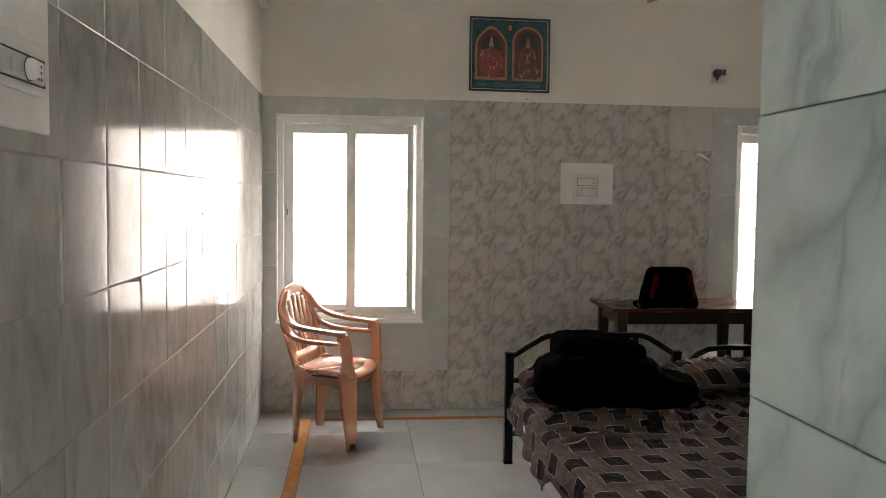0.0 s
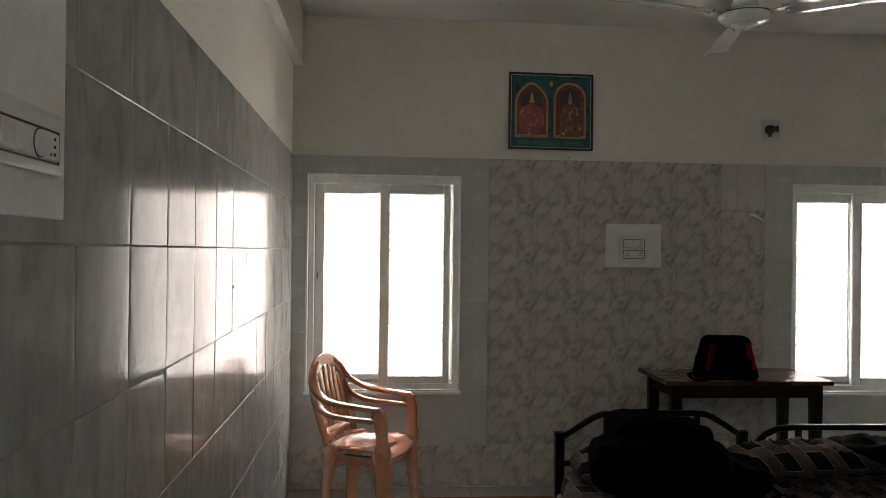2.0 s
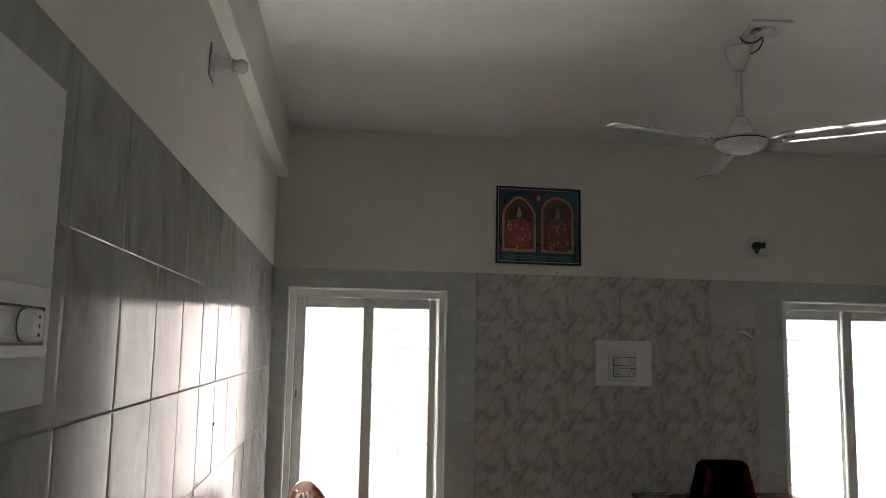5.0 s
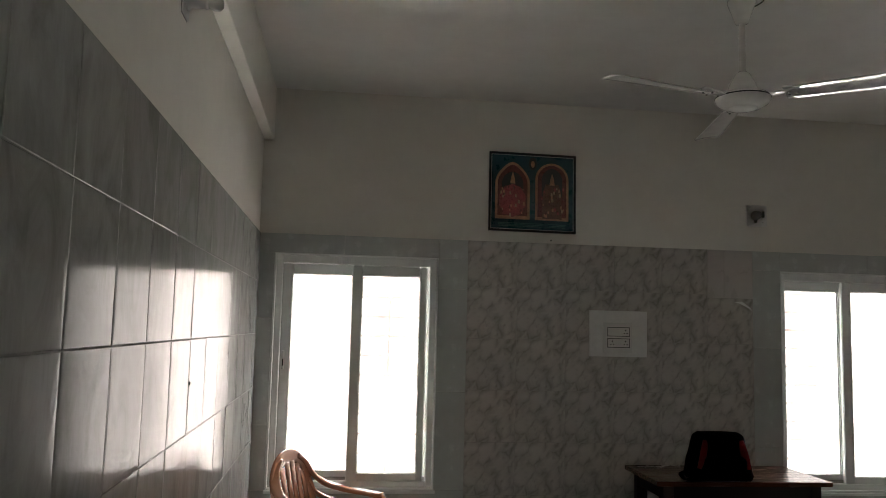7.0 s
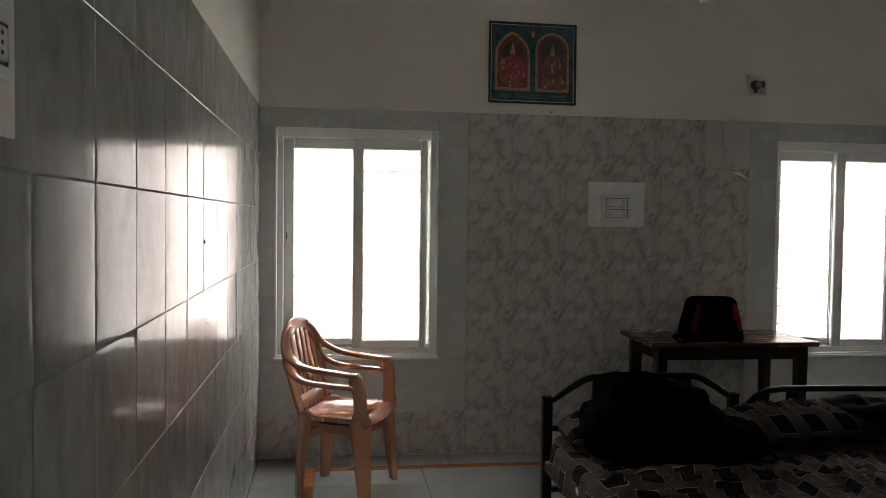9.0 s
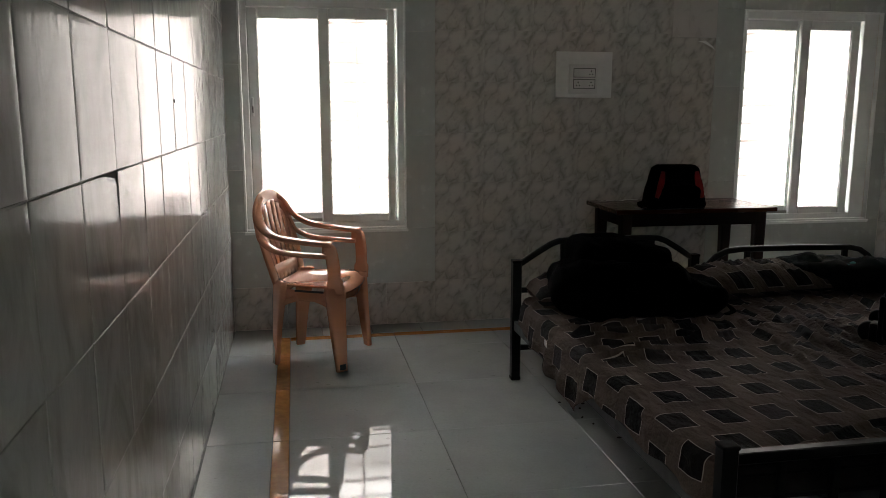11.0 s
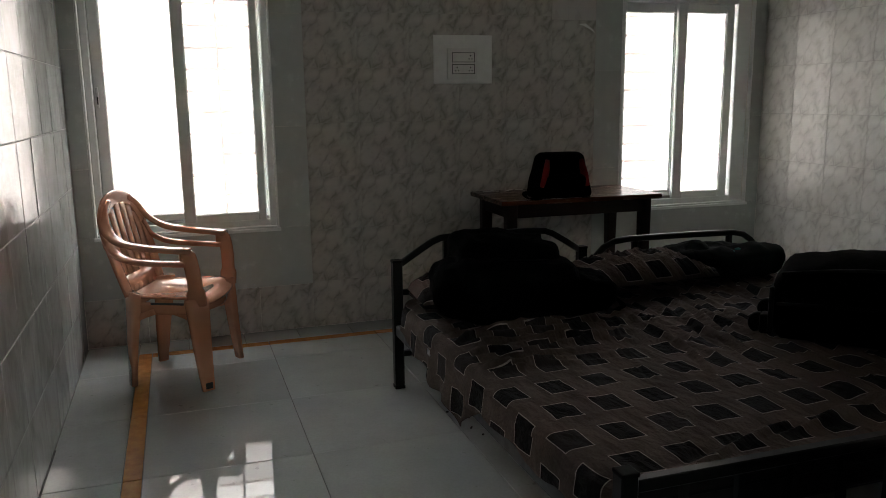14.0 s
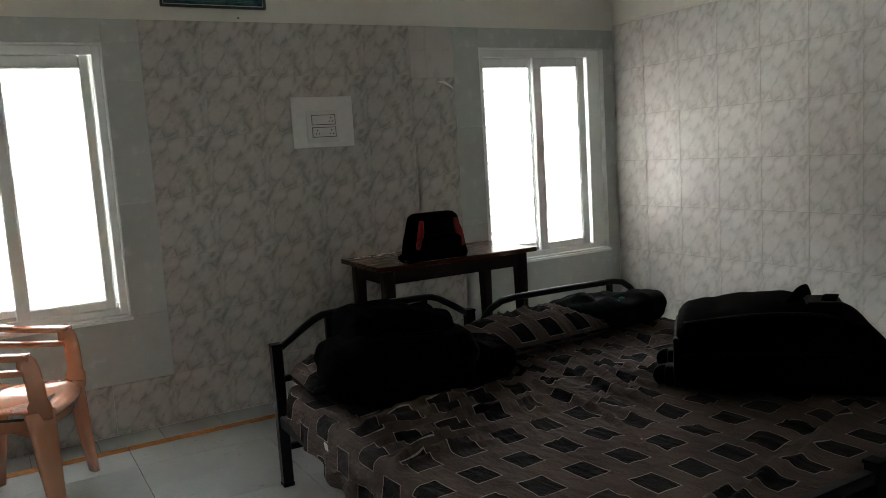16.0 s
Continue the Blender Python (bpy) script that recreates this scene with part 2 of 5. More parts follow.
def pane_glass(name, lo, hi):
    """Clear glass; an added milky film stands in for glare over the grille."""
    m, nt, b = mat(name)
    nt.nodes.remove(b)
    v = coords(nt)
    tr = nd(nt, "BsdfTransparent", {0: (0.96, 0.97, 0.96, 1)}).outputs[0]
    veil = nd(nt, "BsdfTranslucent", {0: (0.88, 0.80, 0.76, 1)}).outputs[0]
    gl = nd(nt, "BsdfGlossy", {0: (1, 1, 1, 1), 1: 0.03}).outputs[0]
    film = ramp(nt, noise_tex(nt, v, 5, 5), [(0.3, grey(lo)), (0.7, grey(hi))])
    veiled = nd(nt, "MixShader", {0: film, 1: tr, 2: veil}).outputs[0]
    fr = nd(nt, "Fresnel", {0: 1.45}).outputs[0]
    out = nd(nt, "MixShader", {0: fr, 1: veiled, 2: gl}).outputs[0]
    nt.links.new(out, nt.nodes["Material Output"].inputs[0])
    return m


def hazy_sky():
    """Daylight outside: an unseen low glow added to light the ceiling, pale warm haze, brighter open sky above."""
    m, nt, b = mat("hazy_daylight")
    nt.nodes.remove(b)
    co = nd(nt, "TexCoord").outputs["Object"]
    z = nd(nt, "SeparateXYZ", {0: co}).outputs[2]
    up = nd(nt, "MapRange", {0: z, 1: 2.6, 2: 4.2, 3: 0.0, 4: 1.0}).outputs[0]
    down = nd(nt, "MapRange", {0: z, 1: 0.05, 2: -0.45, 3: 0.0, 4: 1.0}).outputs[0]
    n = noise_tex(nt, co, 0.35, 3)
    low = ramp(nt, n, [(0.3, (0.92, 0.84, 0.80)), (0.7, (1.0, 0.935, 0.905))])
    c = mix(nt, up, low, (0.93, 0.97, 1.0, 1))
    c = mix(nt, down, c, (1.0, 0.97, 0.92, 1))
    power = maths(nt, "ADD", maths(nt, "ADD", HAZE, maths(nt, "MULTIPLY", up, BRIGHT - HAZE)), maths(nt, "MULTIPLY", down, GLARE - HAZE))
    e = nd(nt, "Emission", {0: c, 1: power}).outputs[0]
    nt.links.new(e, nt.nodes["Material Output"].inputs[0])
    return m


M_STREAK = streaked_tile()
M_GREEN = green_tile()
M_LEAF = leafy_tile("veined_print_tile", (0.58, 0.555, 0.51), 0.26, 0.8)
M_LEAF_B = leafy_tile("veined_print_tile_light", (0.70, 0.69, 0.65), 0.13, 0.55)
M_BEIGE = plain("plain_beige_tile", (0.56, 0.53, 0.50), 0.3, scale=10, vary=0.07, bumps=0.03, bump_scale=40)
M_PALE = plain("plain_pale_tile", (0.53, 0.56, 0.53), 0.24, scale=12, vary=0.1, bumps=0.03, bump_scale=40)
M_FLOOR = floor_tile()
M_STRIP = strip_tile()
M_GROUT = plain("grout", (0.27, 0.268, 0.25), 0.9, scale=60)
M_GROUT_L = plain("pale_grout", (0.42, 0.41, 0.38), 0.9, scale=60)
M_FGROUT = plain("floor_grout", (0.16, 0.15, 0.14), 0.9, scale=60)
M_PAINT = wall_paint("cream_wall_paint", (0.82, 0.80, 0.73))
M_CEIL = wall_paint("ceiling_whitewash", (0.91, 0.91, 0.875))
M_UPVC = plain("white_window_plastic", (0.84, 0.86, 0.84), 0.35, vary=0.05, bumps=0.02)
M_PLAST = plain("white_switch_plastic", (0.72, 0.72, 0.70), 0.4, vary=0.06, bumps=0.02)
M_PATCH = plain("white_plaster_patch", (0.78, 0.78, 0.76), 0.8, vary=0.1, bumps=0.2, bump_scale=60)
M_LINE = plain("black_plastic_edge", (0.03, 0.03, 0.03), 0.5, bumps=0)
M_CHAIR = plain("salmon_moulded_plastic", (0.62, 0.285, 0.172), 0.15, scale=14, vary=0.04, bumps=0.015, bump_scale=60)
M_CHAIR.node_tree.nodes["Principled BSDF"].inputs["Coat Weight"].default_value = 1.0
M_CHAIR.node_tree.nodes["Principled BSDF"].inputs["Coat Roughness"].default_value = 0.06
M_BLACKSTEEL = plain("black_enamelled_steel", (0.005, 0.0055, 0.006), 0.36, scale=20, vary=0.1, bumps=0.0, spec=0.15)
M_SHEET = sheet_cloth()
M_MATTRESS = plain("mattress_ticking", (0.012, 0.010, 0.010), 0.9, spec=0.1)
M_BLACKCLOTH = plain("black_bag_cloth", (0.0012, 0.0012, 0.0013), 0.95, scale=60, vary=0.4, bumps=0.3, bump_scale=400, spec=0.008)
M_GARMENT = plain("dark_green_garment", (0.004, 0.006, 0.0055), 0.9, scale=25, vary=0.6, bumps=0.3, bump_scale=300, spec=0.03)
M_TEAL = plain("teal_print", (0.02, 0.11, 0.10), 0.9, scale=50, vary=0.5, spec=0.1)
M_RED = plain("red_bag_panel", (0.16, 0.006, 0.007), 0.75, scale=40, vary=0.5, spec=0.15)
M_RUBBER = plain("black_rubber", (0.004, 0.004, 0.004), 0.6, spec=0.1)
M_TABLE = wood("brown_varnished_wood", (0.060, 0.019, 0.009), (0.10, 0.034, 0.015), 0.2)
# table wood with the shade under the top put into its colour
M_TABLE_SHADED = wood("shaded_table_wood", (0.011, 0.004, 0.0025), (0.020, 0.007, 0.004), 0.45)
M_FAN = plain("cream_fan_enamel", (0.76, 0.75, 0.71), 0.1, scale=18, vary=0.12, bumps=0.0)
M_METAL = plain("dull_metal", (0.35, 0.34, 0.32), 0.35, metal=0.9)
M_BULB = plain("milky_bulb_glass", (0.75, 0.75, 0.72), 0.15, vary=0.04, bumps=0)
M_GRILLE = plain("pale_grille_paint", (0.42, 0.32, 0.29), 0.7, spec=0.1)
M_GLASS = pane_glass("glare_film_glass", 0.3, 0.45)
M_GLASS_CLEAR = pane_glass("window_glass", 0.03, 0.06)
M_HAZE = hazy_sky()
M_GROUND = plain("dusty_ground", (0.72, 0.69, 0.64), 0.95, scale=4)
M_OUTER = plain("outer_render", (0.55, 0.52, 0.47), 0.9, scale=8)
M_PAPER = plain("paper", (0.7, 0.7, 0.68), 0.8, bumps=0)
M_FRAME = plain("black_frame_lacquer", (0.012, 0.012, 0.012), 0.35)
M_PRINT = plain("teal_print_ground", (0.010, 0.065, 0.078), 0.3, scale=20, vary=0.35)
M_TEALPALE = plain("pale_teal_print", (0.06, 0.17, 0.16), 0.3)
M_ORANGE = plain("orange_print", (0.50, 0.27, 0.16), 0.3, scale=90, vary=0.45)
M_MAROON = plain("maroon_print", (0.14, 0.035, 0.028), 0.3, scale=120, vary=0.5)
M_ROSE = plain("rose_print", (0.34, 0.075, 0.075), 0.3, scale=110, vary=0.5)
M_UMBER = plain("umber_print", (0.15, 0.075, 0.045), 0.3, scale=110, vary=0.5)
M_CREAM = plain("cream_print", (0.45, 0.34, 0.22), 0.3, scale=90, vary=0.3)
M_HOLDER = plain("dark_bakelite", (0.06, 0.06, 0.055), 0.35)
M_LITTER = plain("dirt_flake", (0.02, 0.018, 0.016), 0.9)


# ---- mesh helpers ----
def mesh_of(name, bm, material, smooth=False):
    bmesh.ops.recalc_face_normals(bm, faces=bm.faces)
    me = bpy.data.meshes.new(name)
    bm.to_mesh(me)
    bm.free()
    me.materials.append(material)
    if smooth:
        for p in me.polygons:
            p.use_smooth = True
    return me


def part(name, bm, material, parent=None, label="", smooth=False):
    ob = new(name, mesh_of(name, bm, material, smooth))
    if parent is not None:
        ob.parent = parent
    if label:
        ob["label"] = label
    return ob


def thing(name, label, category, m=None, group=""):
    ob = new(name)
    ob.matrix_world = m or Matrix()
    return tagged(ob, label, category, group)


def box(bm, x0, x1, y0, y1, z0, z1, bevel=0.0, seg=1):
    b = bmesh.new()
    bmesh.ops.create_cube(b, size=1.0)
    bmesh.ops.transform(b, matrix=Matrix.LocRotScale(((x0 + x1) / 2, (y0 + y1) / 2, (z0 + z1) / 2), None, (x1 - x0, y1 - y0, z1 - z0)), verts=b.verts)
    if bevel:
        bmesh.ops.bevel(b, geom=b.edges[:], offset=bevel, segments=seg, affect="EDGES", profile=0.6)
    join(bm, b)
    return bm


def join(bm, b, m=None):
    me = bpy.data.meshes.new("tmp")
    if m is not None:
        bmesh.ops.transform(b, matrix=m, verts=b.verts)
    b.to_mesh(me)
    b.free()
    bm.from_mesh(me)
    bpy.data.meshes.remove(me)
    return bm


def boxed(*a, **k):
    return box(bmesh.new(), *a, **k)


def sweep(bm, pts, w, h, up=(0, 0, 1), n=12, power=0.6, caps=True):
    """A bar along pts; w across and h along up, numbers or one for each point; a rounded section."""
    pts = [Vector(p) for p in pts]
    k = len(pts)
    ws = [w] * k if isinstance(w, (int, float)) else w
    hs = [h] * k if isinstance(h, (int, float)) else h
    rings = []
    for i, p in enumerate(pts):
        d = (pts[min(i + 1, k - 1)] - pts[max(i - 1, 0)]).normalized()
        u = Vector(up(i) if callable(up) else up)
        s = d.cross(u).normalized()
        u = s.cross(d).normalized()
        ring = []
        for j in range(n):
            a = 2 * math.pi * (j + 0.5) / n
            c, q = math.cos(a), math.sin(a)
            ring.append(bm.verts.new(p + s * (math.copysign(abs(c) ** power, c) * ws[i] / 2) + u * (math.copysign(abs(q) ** power, q) * hs[i] / 2)))
        rings.append(ring)
    for a, b in zip(rings, rings[1:]):
        for j in range(n):
            bm.faces.new((a[j], a[(j + 1) % n], b[(j + 1) % n], b[j]))
    if caps:
        bm.faces.new(rings[0][::-1])
        bm.faces.new(rings[-1])
    return bm


def smooth_path(pts, k=6):
    """Catmull-Rom through the points."""
    P = [Vector(p) for p in pts]
    P = [P[0] * 2 - P[1]] + P + [P[-1] * 2 - P[-2]]
    out = []
    for i in range(1, len(P) - 2):
        a, b, c, d = P[i - 1 : i + 3]
        for j in range(k):
            t = j / k
            out.append(0.5 * ((2 * b) + (c - a) * t + (2 * a - 5 * b + 4 * c - d) * t * t + (3 * b - a - 3 * c + d) * t ** 3))
    return out + [P[-2]]


def lathe(bm, prof, n=28, m=None):
    """Turns a profile of (radius, z) round z."""
    b = bmesh.new()
    rings = [[b.verts.new((r * math.cos(2 * math.pi * j / n), r * math.sin(2 * math.pi * j / n), z)) for j in range(n)] for r, z in prof]
    for p, q in zip(rings, rings[1:]):
        for j in range(n):
            b.faces.new((p[j], p[(j + 1) % n], q[(j + 1) % n], q[j]))
    b.faces.new(rings[0][::-1])
    b.faces.new(rings[-1])
    return join(bm, b, m)


def tube(pts, r, n=10):
    return sweep(bmesh.new(), pts, 2 * r, 2 * r, n=n, power=1.0, up=(0.13, 0.09, 0.98))


def soft_lump(size, seed, power=0.55, rough=0.03, flat=0.0, n=56, freq=5.0):
    """A slumped cloth body: rounded box with creases and a flat underside at z = 0."""
    bm = bmesh.new()
    bmesh.ops.create_uvsphere(bm, u_segments=n, v_segments=n // 2, radius=1.0)
    for v in bm.verts:
        c = v.co.copy()
        v.co = Vector([math.copysign(abs(k) ** power, k) * s / 2 for k, s in zip(c, size)])
        q = v.co * freq + Vector((seed * 3.1, seed * 1.7, seed))
        ridge = 1 - abs(noise.noise(q * 1.3)) * 2
        d = noise.noise(q) * rough + ridge * rough * 0.5 + noise.noise(q * 4) * rough * 0.2
        v.co += c.normalized() * d
        v.co.z = max(v.co.z + size[2] / 2, 0.0 + flat)
    return bm


# ---- tiles ----
TILE_MESH = {}


def tile_mesh(w, h, material, edge=0.0010, gap=0.0018, th=TH, pillow=0.0):
    """A bevelled tile; pillow: how far its glaze sinks towards the edges."""
    key = (round(w, 4), round(h, 4), material.name, gap)
    if key not in TILE_MESH:
        a, b = (w - gap) / 2, (h - gap) / 2
        rings = [(0, 0), (0, th - edge - pillow), (edge, th - pillow)]
        if pillow:
            rings += [(0.012, th - pillow * 0.25), (0.034, th)]
        vs = [(sx * (a - e), sy * (b - e), z) for e, z in rings for sx, sy in ((-1, -1), (1, -1), (1, 1), (-1, 1))]
        last = 4 * len(rings) - 4
        fs = [(last, last + 1, last + 2, last + 3)]
        for r in range(0, last, 4):
            fs += [(r + i, r + (i + 1) % 4, r + 4 + (i + 1) % 4, r + 4 + i) for i in range(4)]
        me = bpy.data.meshes.new("tile")
        me.from_pydata(vs, [], fs)
        me.materials.append(material)
        TILE_MESH[key] = me
    return TILE_MESH[key]


def cuts(a, b, start, pitch):
    """The joints of a run from a to b, on a lattice."""
    k = math.floor((a - start) / pitch) + 1
    out = [a]
    while start + k * pitch < b - 0.012:
        if start + k * pitch > a + 0.012:
            out.append(start + k * pitch)
        k += 1
    return out + [b]


def lay(parent, origin, u, v, us, vs, material, name="tile", gap=0.0018, jitter=0.0004, tip=0.0022, pillow=0.0):
    """Tiles on the plane through origin, spanned by u and v, between the joints us and vs."""
    u, v, o = Vector(u), Vector(v), Vector(origin)
    n = u.cross(v)
    rng = random.Random(len(bpy.data.objects))
    for a, b in zip(us, us[1:]):
        for c, d in zip(vs, vs[1:]):
            ob = new(name, tile_mesh(b - a, d - c, material, gap=gap, pillow=pillow))
            ob.parent = parent
            p = o + u * (a + b) / 2 + v * (c + d) / 2 + n * (rng.uniform(-1, 1) * jitter)
            tilt = Euler((rng.gauss(0, tip), rng.gauss(0, tip), 0)).to_matrix().to_4x4()
            ob.matrix_world = Matrix(((u.x, v.x, n.x, p.x), (u.y, v.y, n.y, p.y), (u.z, v.z, n.z, p.z), (0, 0, 0, 1))) @ tilt


def structure(name, bm, material, label, category):
    return tagged(part(name, bm, material), label, category, kind="structure")


# ---- walls, floor, ceiling ----
W1 = (-0.499, 0.459, 0.607, 1.960)
W2 = (2.650, 3.648, 0.588, 1.953)
bm = bmesh.new()
y0, y1 = YB + TH, YB + 0.25
for x0, x1, z0, z1 in ((XL - 0.2, XR + 0.2, -0.1, W2[2]), (XL - 0.2, W1[0], W2[2], ZC), (W1[1], W2[0], W2[2], ZC), (W2[1], XR + 0.2, W2[2], ZC),
                       (W1[0], W1[1], W1[3], ZC), (W2[0], W2[1], W2[3], ZC), (W1[0], W1[1], W2[2], W1[2])):
    box(bm, x0, x1, y0, y1, z0, z1)
wall_north = structure("wall_north", bm, M_PAINT, "cream painted window wall tiled to head height", "wall")
D0, D1, DH = -1.22, -0.47, 2.05     # entry doorway in the west wall
bm = boxed(XL - 0.2, XL - TH, D1, YB + TH, -0.1, ZC)
box(bm, XL - 0.2, XL - TH, YD - 0.2, D0, -0.1, ZC)
box(bm, XL - 0.2, XL - TH, D0, D1, DH, ZC)
box(bm, XL - 0.2, XL - TH, D0, D1, -0.1, -TH)
wall_west = structure("wall_west", bm, M_PAINT, "long wall in grey glazed tile, painted above", "wall")
wall_east = structure("wall_east", boxed(XR + TH, XR + 0.2, YP - 0.12, YB + TH, -0.1, ZC), M_PAINT, "side wall in pale patterned tile, painted above", "wall")
bm = boxed(XP + TH, XP + 0.12, YD - 0.2, YP - TH, -0.1, ZC)
box(bm, XP + 0.12, XR + TH, YP - 0.12, YP - TH, -0.1, ZC)
wall_south = structure("wall_south", bm, M_PAINT, "passage wall faced with green veined tile", "wall")
bm = boxed(XL - TH, XP + TH, YD - 0.2, YD, -0.1, ZC)
wall_entry = structure("wall_entry", bm, M_PAINT, "plain painted wall closing the entry passage", "wall")
bm = boxed(XL - 0.2, XR + 0.2, YP - 0.12, YB + 0.25, ZC, ZC + 0.12)
box(bm, XL - 0.2, XP + 0.12, YD - 0.2, YP - 0.12, ZC, ZC + 0.12)
structure("ceiling", bm, M_CEIL, "flat whitewashed concrete ceiling", "ceiling")
bm = boxed(XL - 0.2, XR + 0.2, YP - 0.12, YB + TH, -0.1, -TH)
box(bm, XL - 0.2, XP + 0.12, YD - 0.2, YP - 0.12, -0.1, -TH)
floor = structure("floor", bm, M_FGROUT, "polished off-white floor tiles with an ochre border strip", "floor")
structure("beam", boxed(XL - TH, XL + 0.052, YD, YB + TH, 2.632, ZC, bevel=0.004), M_PAINT, "painted concrete beam along the wall top", "beam")

# grout beds behind the tiles
structure("grout_west", boxed(XL - TH, XL - 0.002, D1, YB, 0.0, TOP), M_GROUT, "grey grout between wall tiles", "grout")
structure("grout_north", boxed(0.63, 2.47, YB + 0.0025, YB + TH, 0.0, TOP - 0.002), M_GROUT_L, "grey grout between wall tiles", "grout")
structure("grout_east", boxed(XR + 0.002, XR + TH, YP, YB, 0.0, TOP + 0.03), M_GROUT_L, "grey grout between wall tiles", "grout")

structure("tile_cap", boxed(XR - 0.006, XR + TH, YP, YB, TOP + 0.030, TOP + 0.045, bevel=0.003), M_PAINT, "painted ledge along the top of the tiles", "trim")

structure("floor_joint", boxed(XL - 0.001, XL + 0.007, 1.2, 4.1, -TH, 0.002), M_LINE, "dark open joint between wall and floor", "joint")

# ---- windows ----
def ring(x0, x1, z0, z1, y0, y1, l, r, b, t, bevel=0.003):
    """A rectangular frame with its four widths."""
    bm = boxed(x0, x0 + l, y0, y1, z0, z1, bevel=bevel)
    box(bm, x1 - r, x1, y0, y1, z0, z1, bevel=bevel)
    box(bm, x0 + l, x1 - r, y0 + 0.001, y1 - 0.001, z0, z0 + b, bevel=bevel)
    box(bm, x0 + l, x1 - r, y0 + 0.001, y1 - 0.001, z1 - t, z1, bevel=bevel)
    return bm


def window(name, o, frame_r, sashes, bars_x):
    """Two-track slider; sashes: ends, stile widths and glass of the rear and the front one."""
    x0, x1, z0, z1 = o
    w = x1 - x0
    win = structure(name, ring(x0 - 0.004, x1 + 0.004, z0 - 0.004, z1 + 0.004, YB - 0.004, YB + 0.03, 0.010, 0.010, 0.012, 0.010), M_UPVC, "white plastic two-pane sliding window", "window")
    part("window_frame", ring(x0 + 0.006, x1 - 0.006, z0 + 0.008, z1 - 0.006, YB + 0.03, YB + 0.125, 0.036, frame_r, 0.034, 0.045), M_UPVC, win)
    part("track", boxed(x0 + 0.042, x1 - frame_r - 0.006, YB + 0.070, YB + 0.074, z0 + 0.042, z0 + 0.060), M_METAL, win)
    part("side_track", boxed(x1 - frame_r - 0.018, x1 - frame_r - 0.006, YB + 0.070, YB + 0.074, z0 + 0.06, z1 - 0.052), M_UPVC, win)
    for k, (sx0, sx1, l, r, glass) in enumerate(sashes):
        sy = YB + (0.078, 0.040)[k]
        zb = z0 + (0.044, 0.034)[k]
        s = part("sash", ring(sx0, sx1, zb, z1 - 0.052, sy, sy + 0.029, l, r, 0.052, 0.062, 0.006), M_UPVC, win)
        g = part("pane", boxed(sx0 + l - 0.006, sx1 - r + 0.006, sy + 0.013, sy + 0.017, zb + 0.046, z1 - 0.108), glass, s)
        g.visible_shadow = False
        part("gasket", ring(sx0 + l - 0.002, sx1 - r + 0.002, zb + 0.050, z1 - 0.112, sy + 0.006, sy + 0.012, 0.0035, 0.0035, 0.0035, 0.0035, 0.0), M_LINE, s)
        part("glazing_bead", ring(sx0 + l - 0.010, sx1 - r + 0.010, zb + 0.042, z1 - 0.104, sy - 0.004, sy + 0.004, 0.008, 0.008, 0.008, 0.008, 0.002), M_UPVC, s)
    zm = (z0 + z1) / 2
    part("latch", boxed(sashes[0][0] + 0.014, sashes[0][0] + 0.028, YB + 0.070, YB + 0.079, zm, zm + 0.11, bevel=0.003), M_UPVC, win)
    part("latch_slot", boxed(sashes[0][0] + 0.018, sashes[0][0] + 0.024, YB + 0.0685, YB + 0.0705, zm + 0.02, zm + 0.06), M_LINE, win)
    part("window_sill", boxed(x0 - 0.012, x1 + 0.012, YB - 0.014, YB + 0.02, z0 - 0.022, z0 - 0.004, bevel=0.004, seg=2), M_UPVC, win)
    bars = tagged(new("window_grille"), "pale painted steel grille outside the window", "grille")
    bars.location = ((x0 + x1) / 2, YB + 0.21, z0)
    for i in range(12):
        z = 0.055 + i * 0.118
        if z < z1 - z0 - 0.01:
            part("bar", boxed(-w / 2, w / 2, -0.008, 0.008, z - 0.008, z + 0.008), M_GRILLE, bars)
    for x in bars_x:
        x -= (x0 + x1) / 2
        part("upright_bar", boxed(x - 0.007, x + 0.007, -0.014, -0.006, 0.0, z1 - z0), M_GRILLE, bars)
    return win


window("window_1", W1, 0.036, ((-0.459, 0.012, 0.062, 0.055, M_GLASS), (-0.049, 0.402, 0.063, 0.045, M_GLASS_CLEAR)), (-0.40, -0.11, 0.19))
window("window_2", W2, 0.105, ((2.662, 3.145, 0.058, 0.062, M_GLASS_CLEAR), (3.086, 3.520, 0.066, 0.066, M_GLASS)), (2.78, 3.07, 3.36))

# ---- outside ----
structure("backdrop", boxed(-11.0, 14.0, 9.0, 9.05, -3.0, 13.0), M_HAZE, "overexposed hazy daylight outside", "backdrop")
bm = bmesh.new()
box(bm, -400, 400, -400, 400, -1.5, -1.2)
structure("plinth", boxed(XL - 0.25, XR + 0.25, YD - 0.25, YB + 0.28, -1.2, -0.1), M_OUTER, "rendered plinth under the house", "plinth")
structure("ground", bm, M_GROUND, "dusty ground outside", "ground")

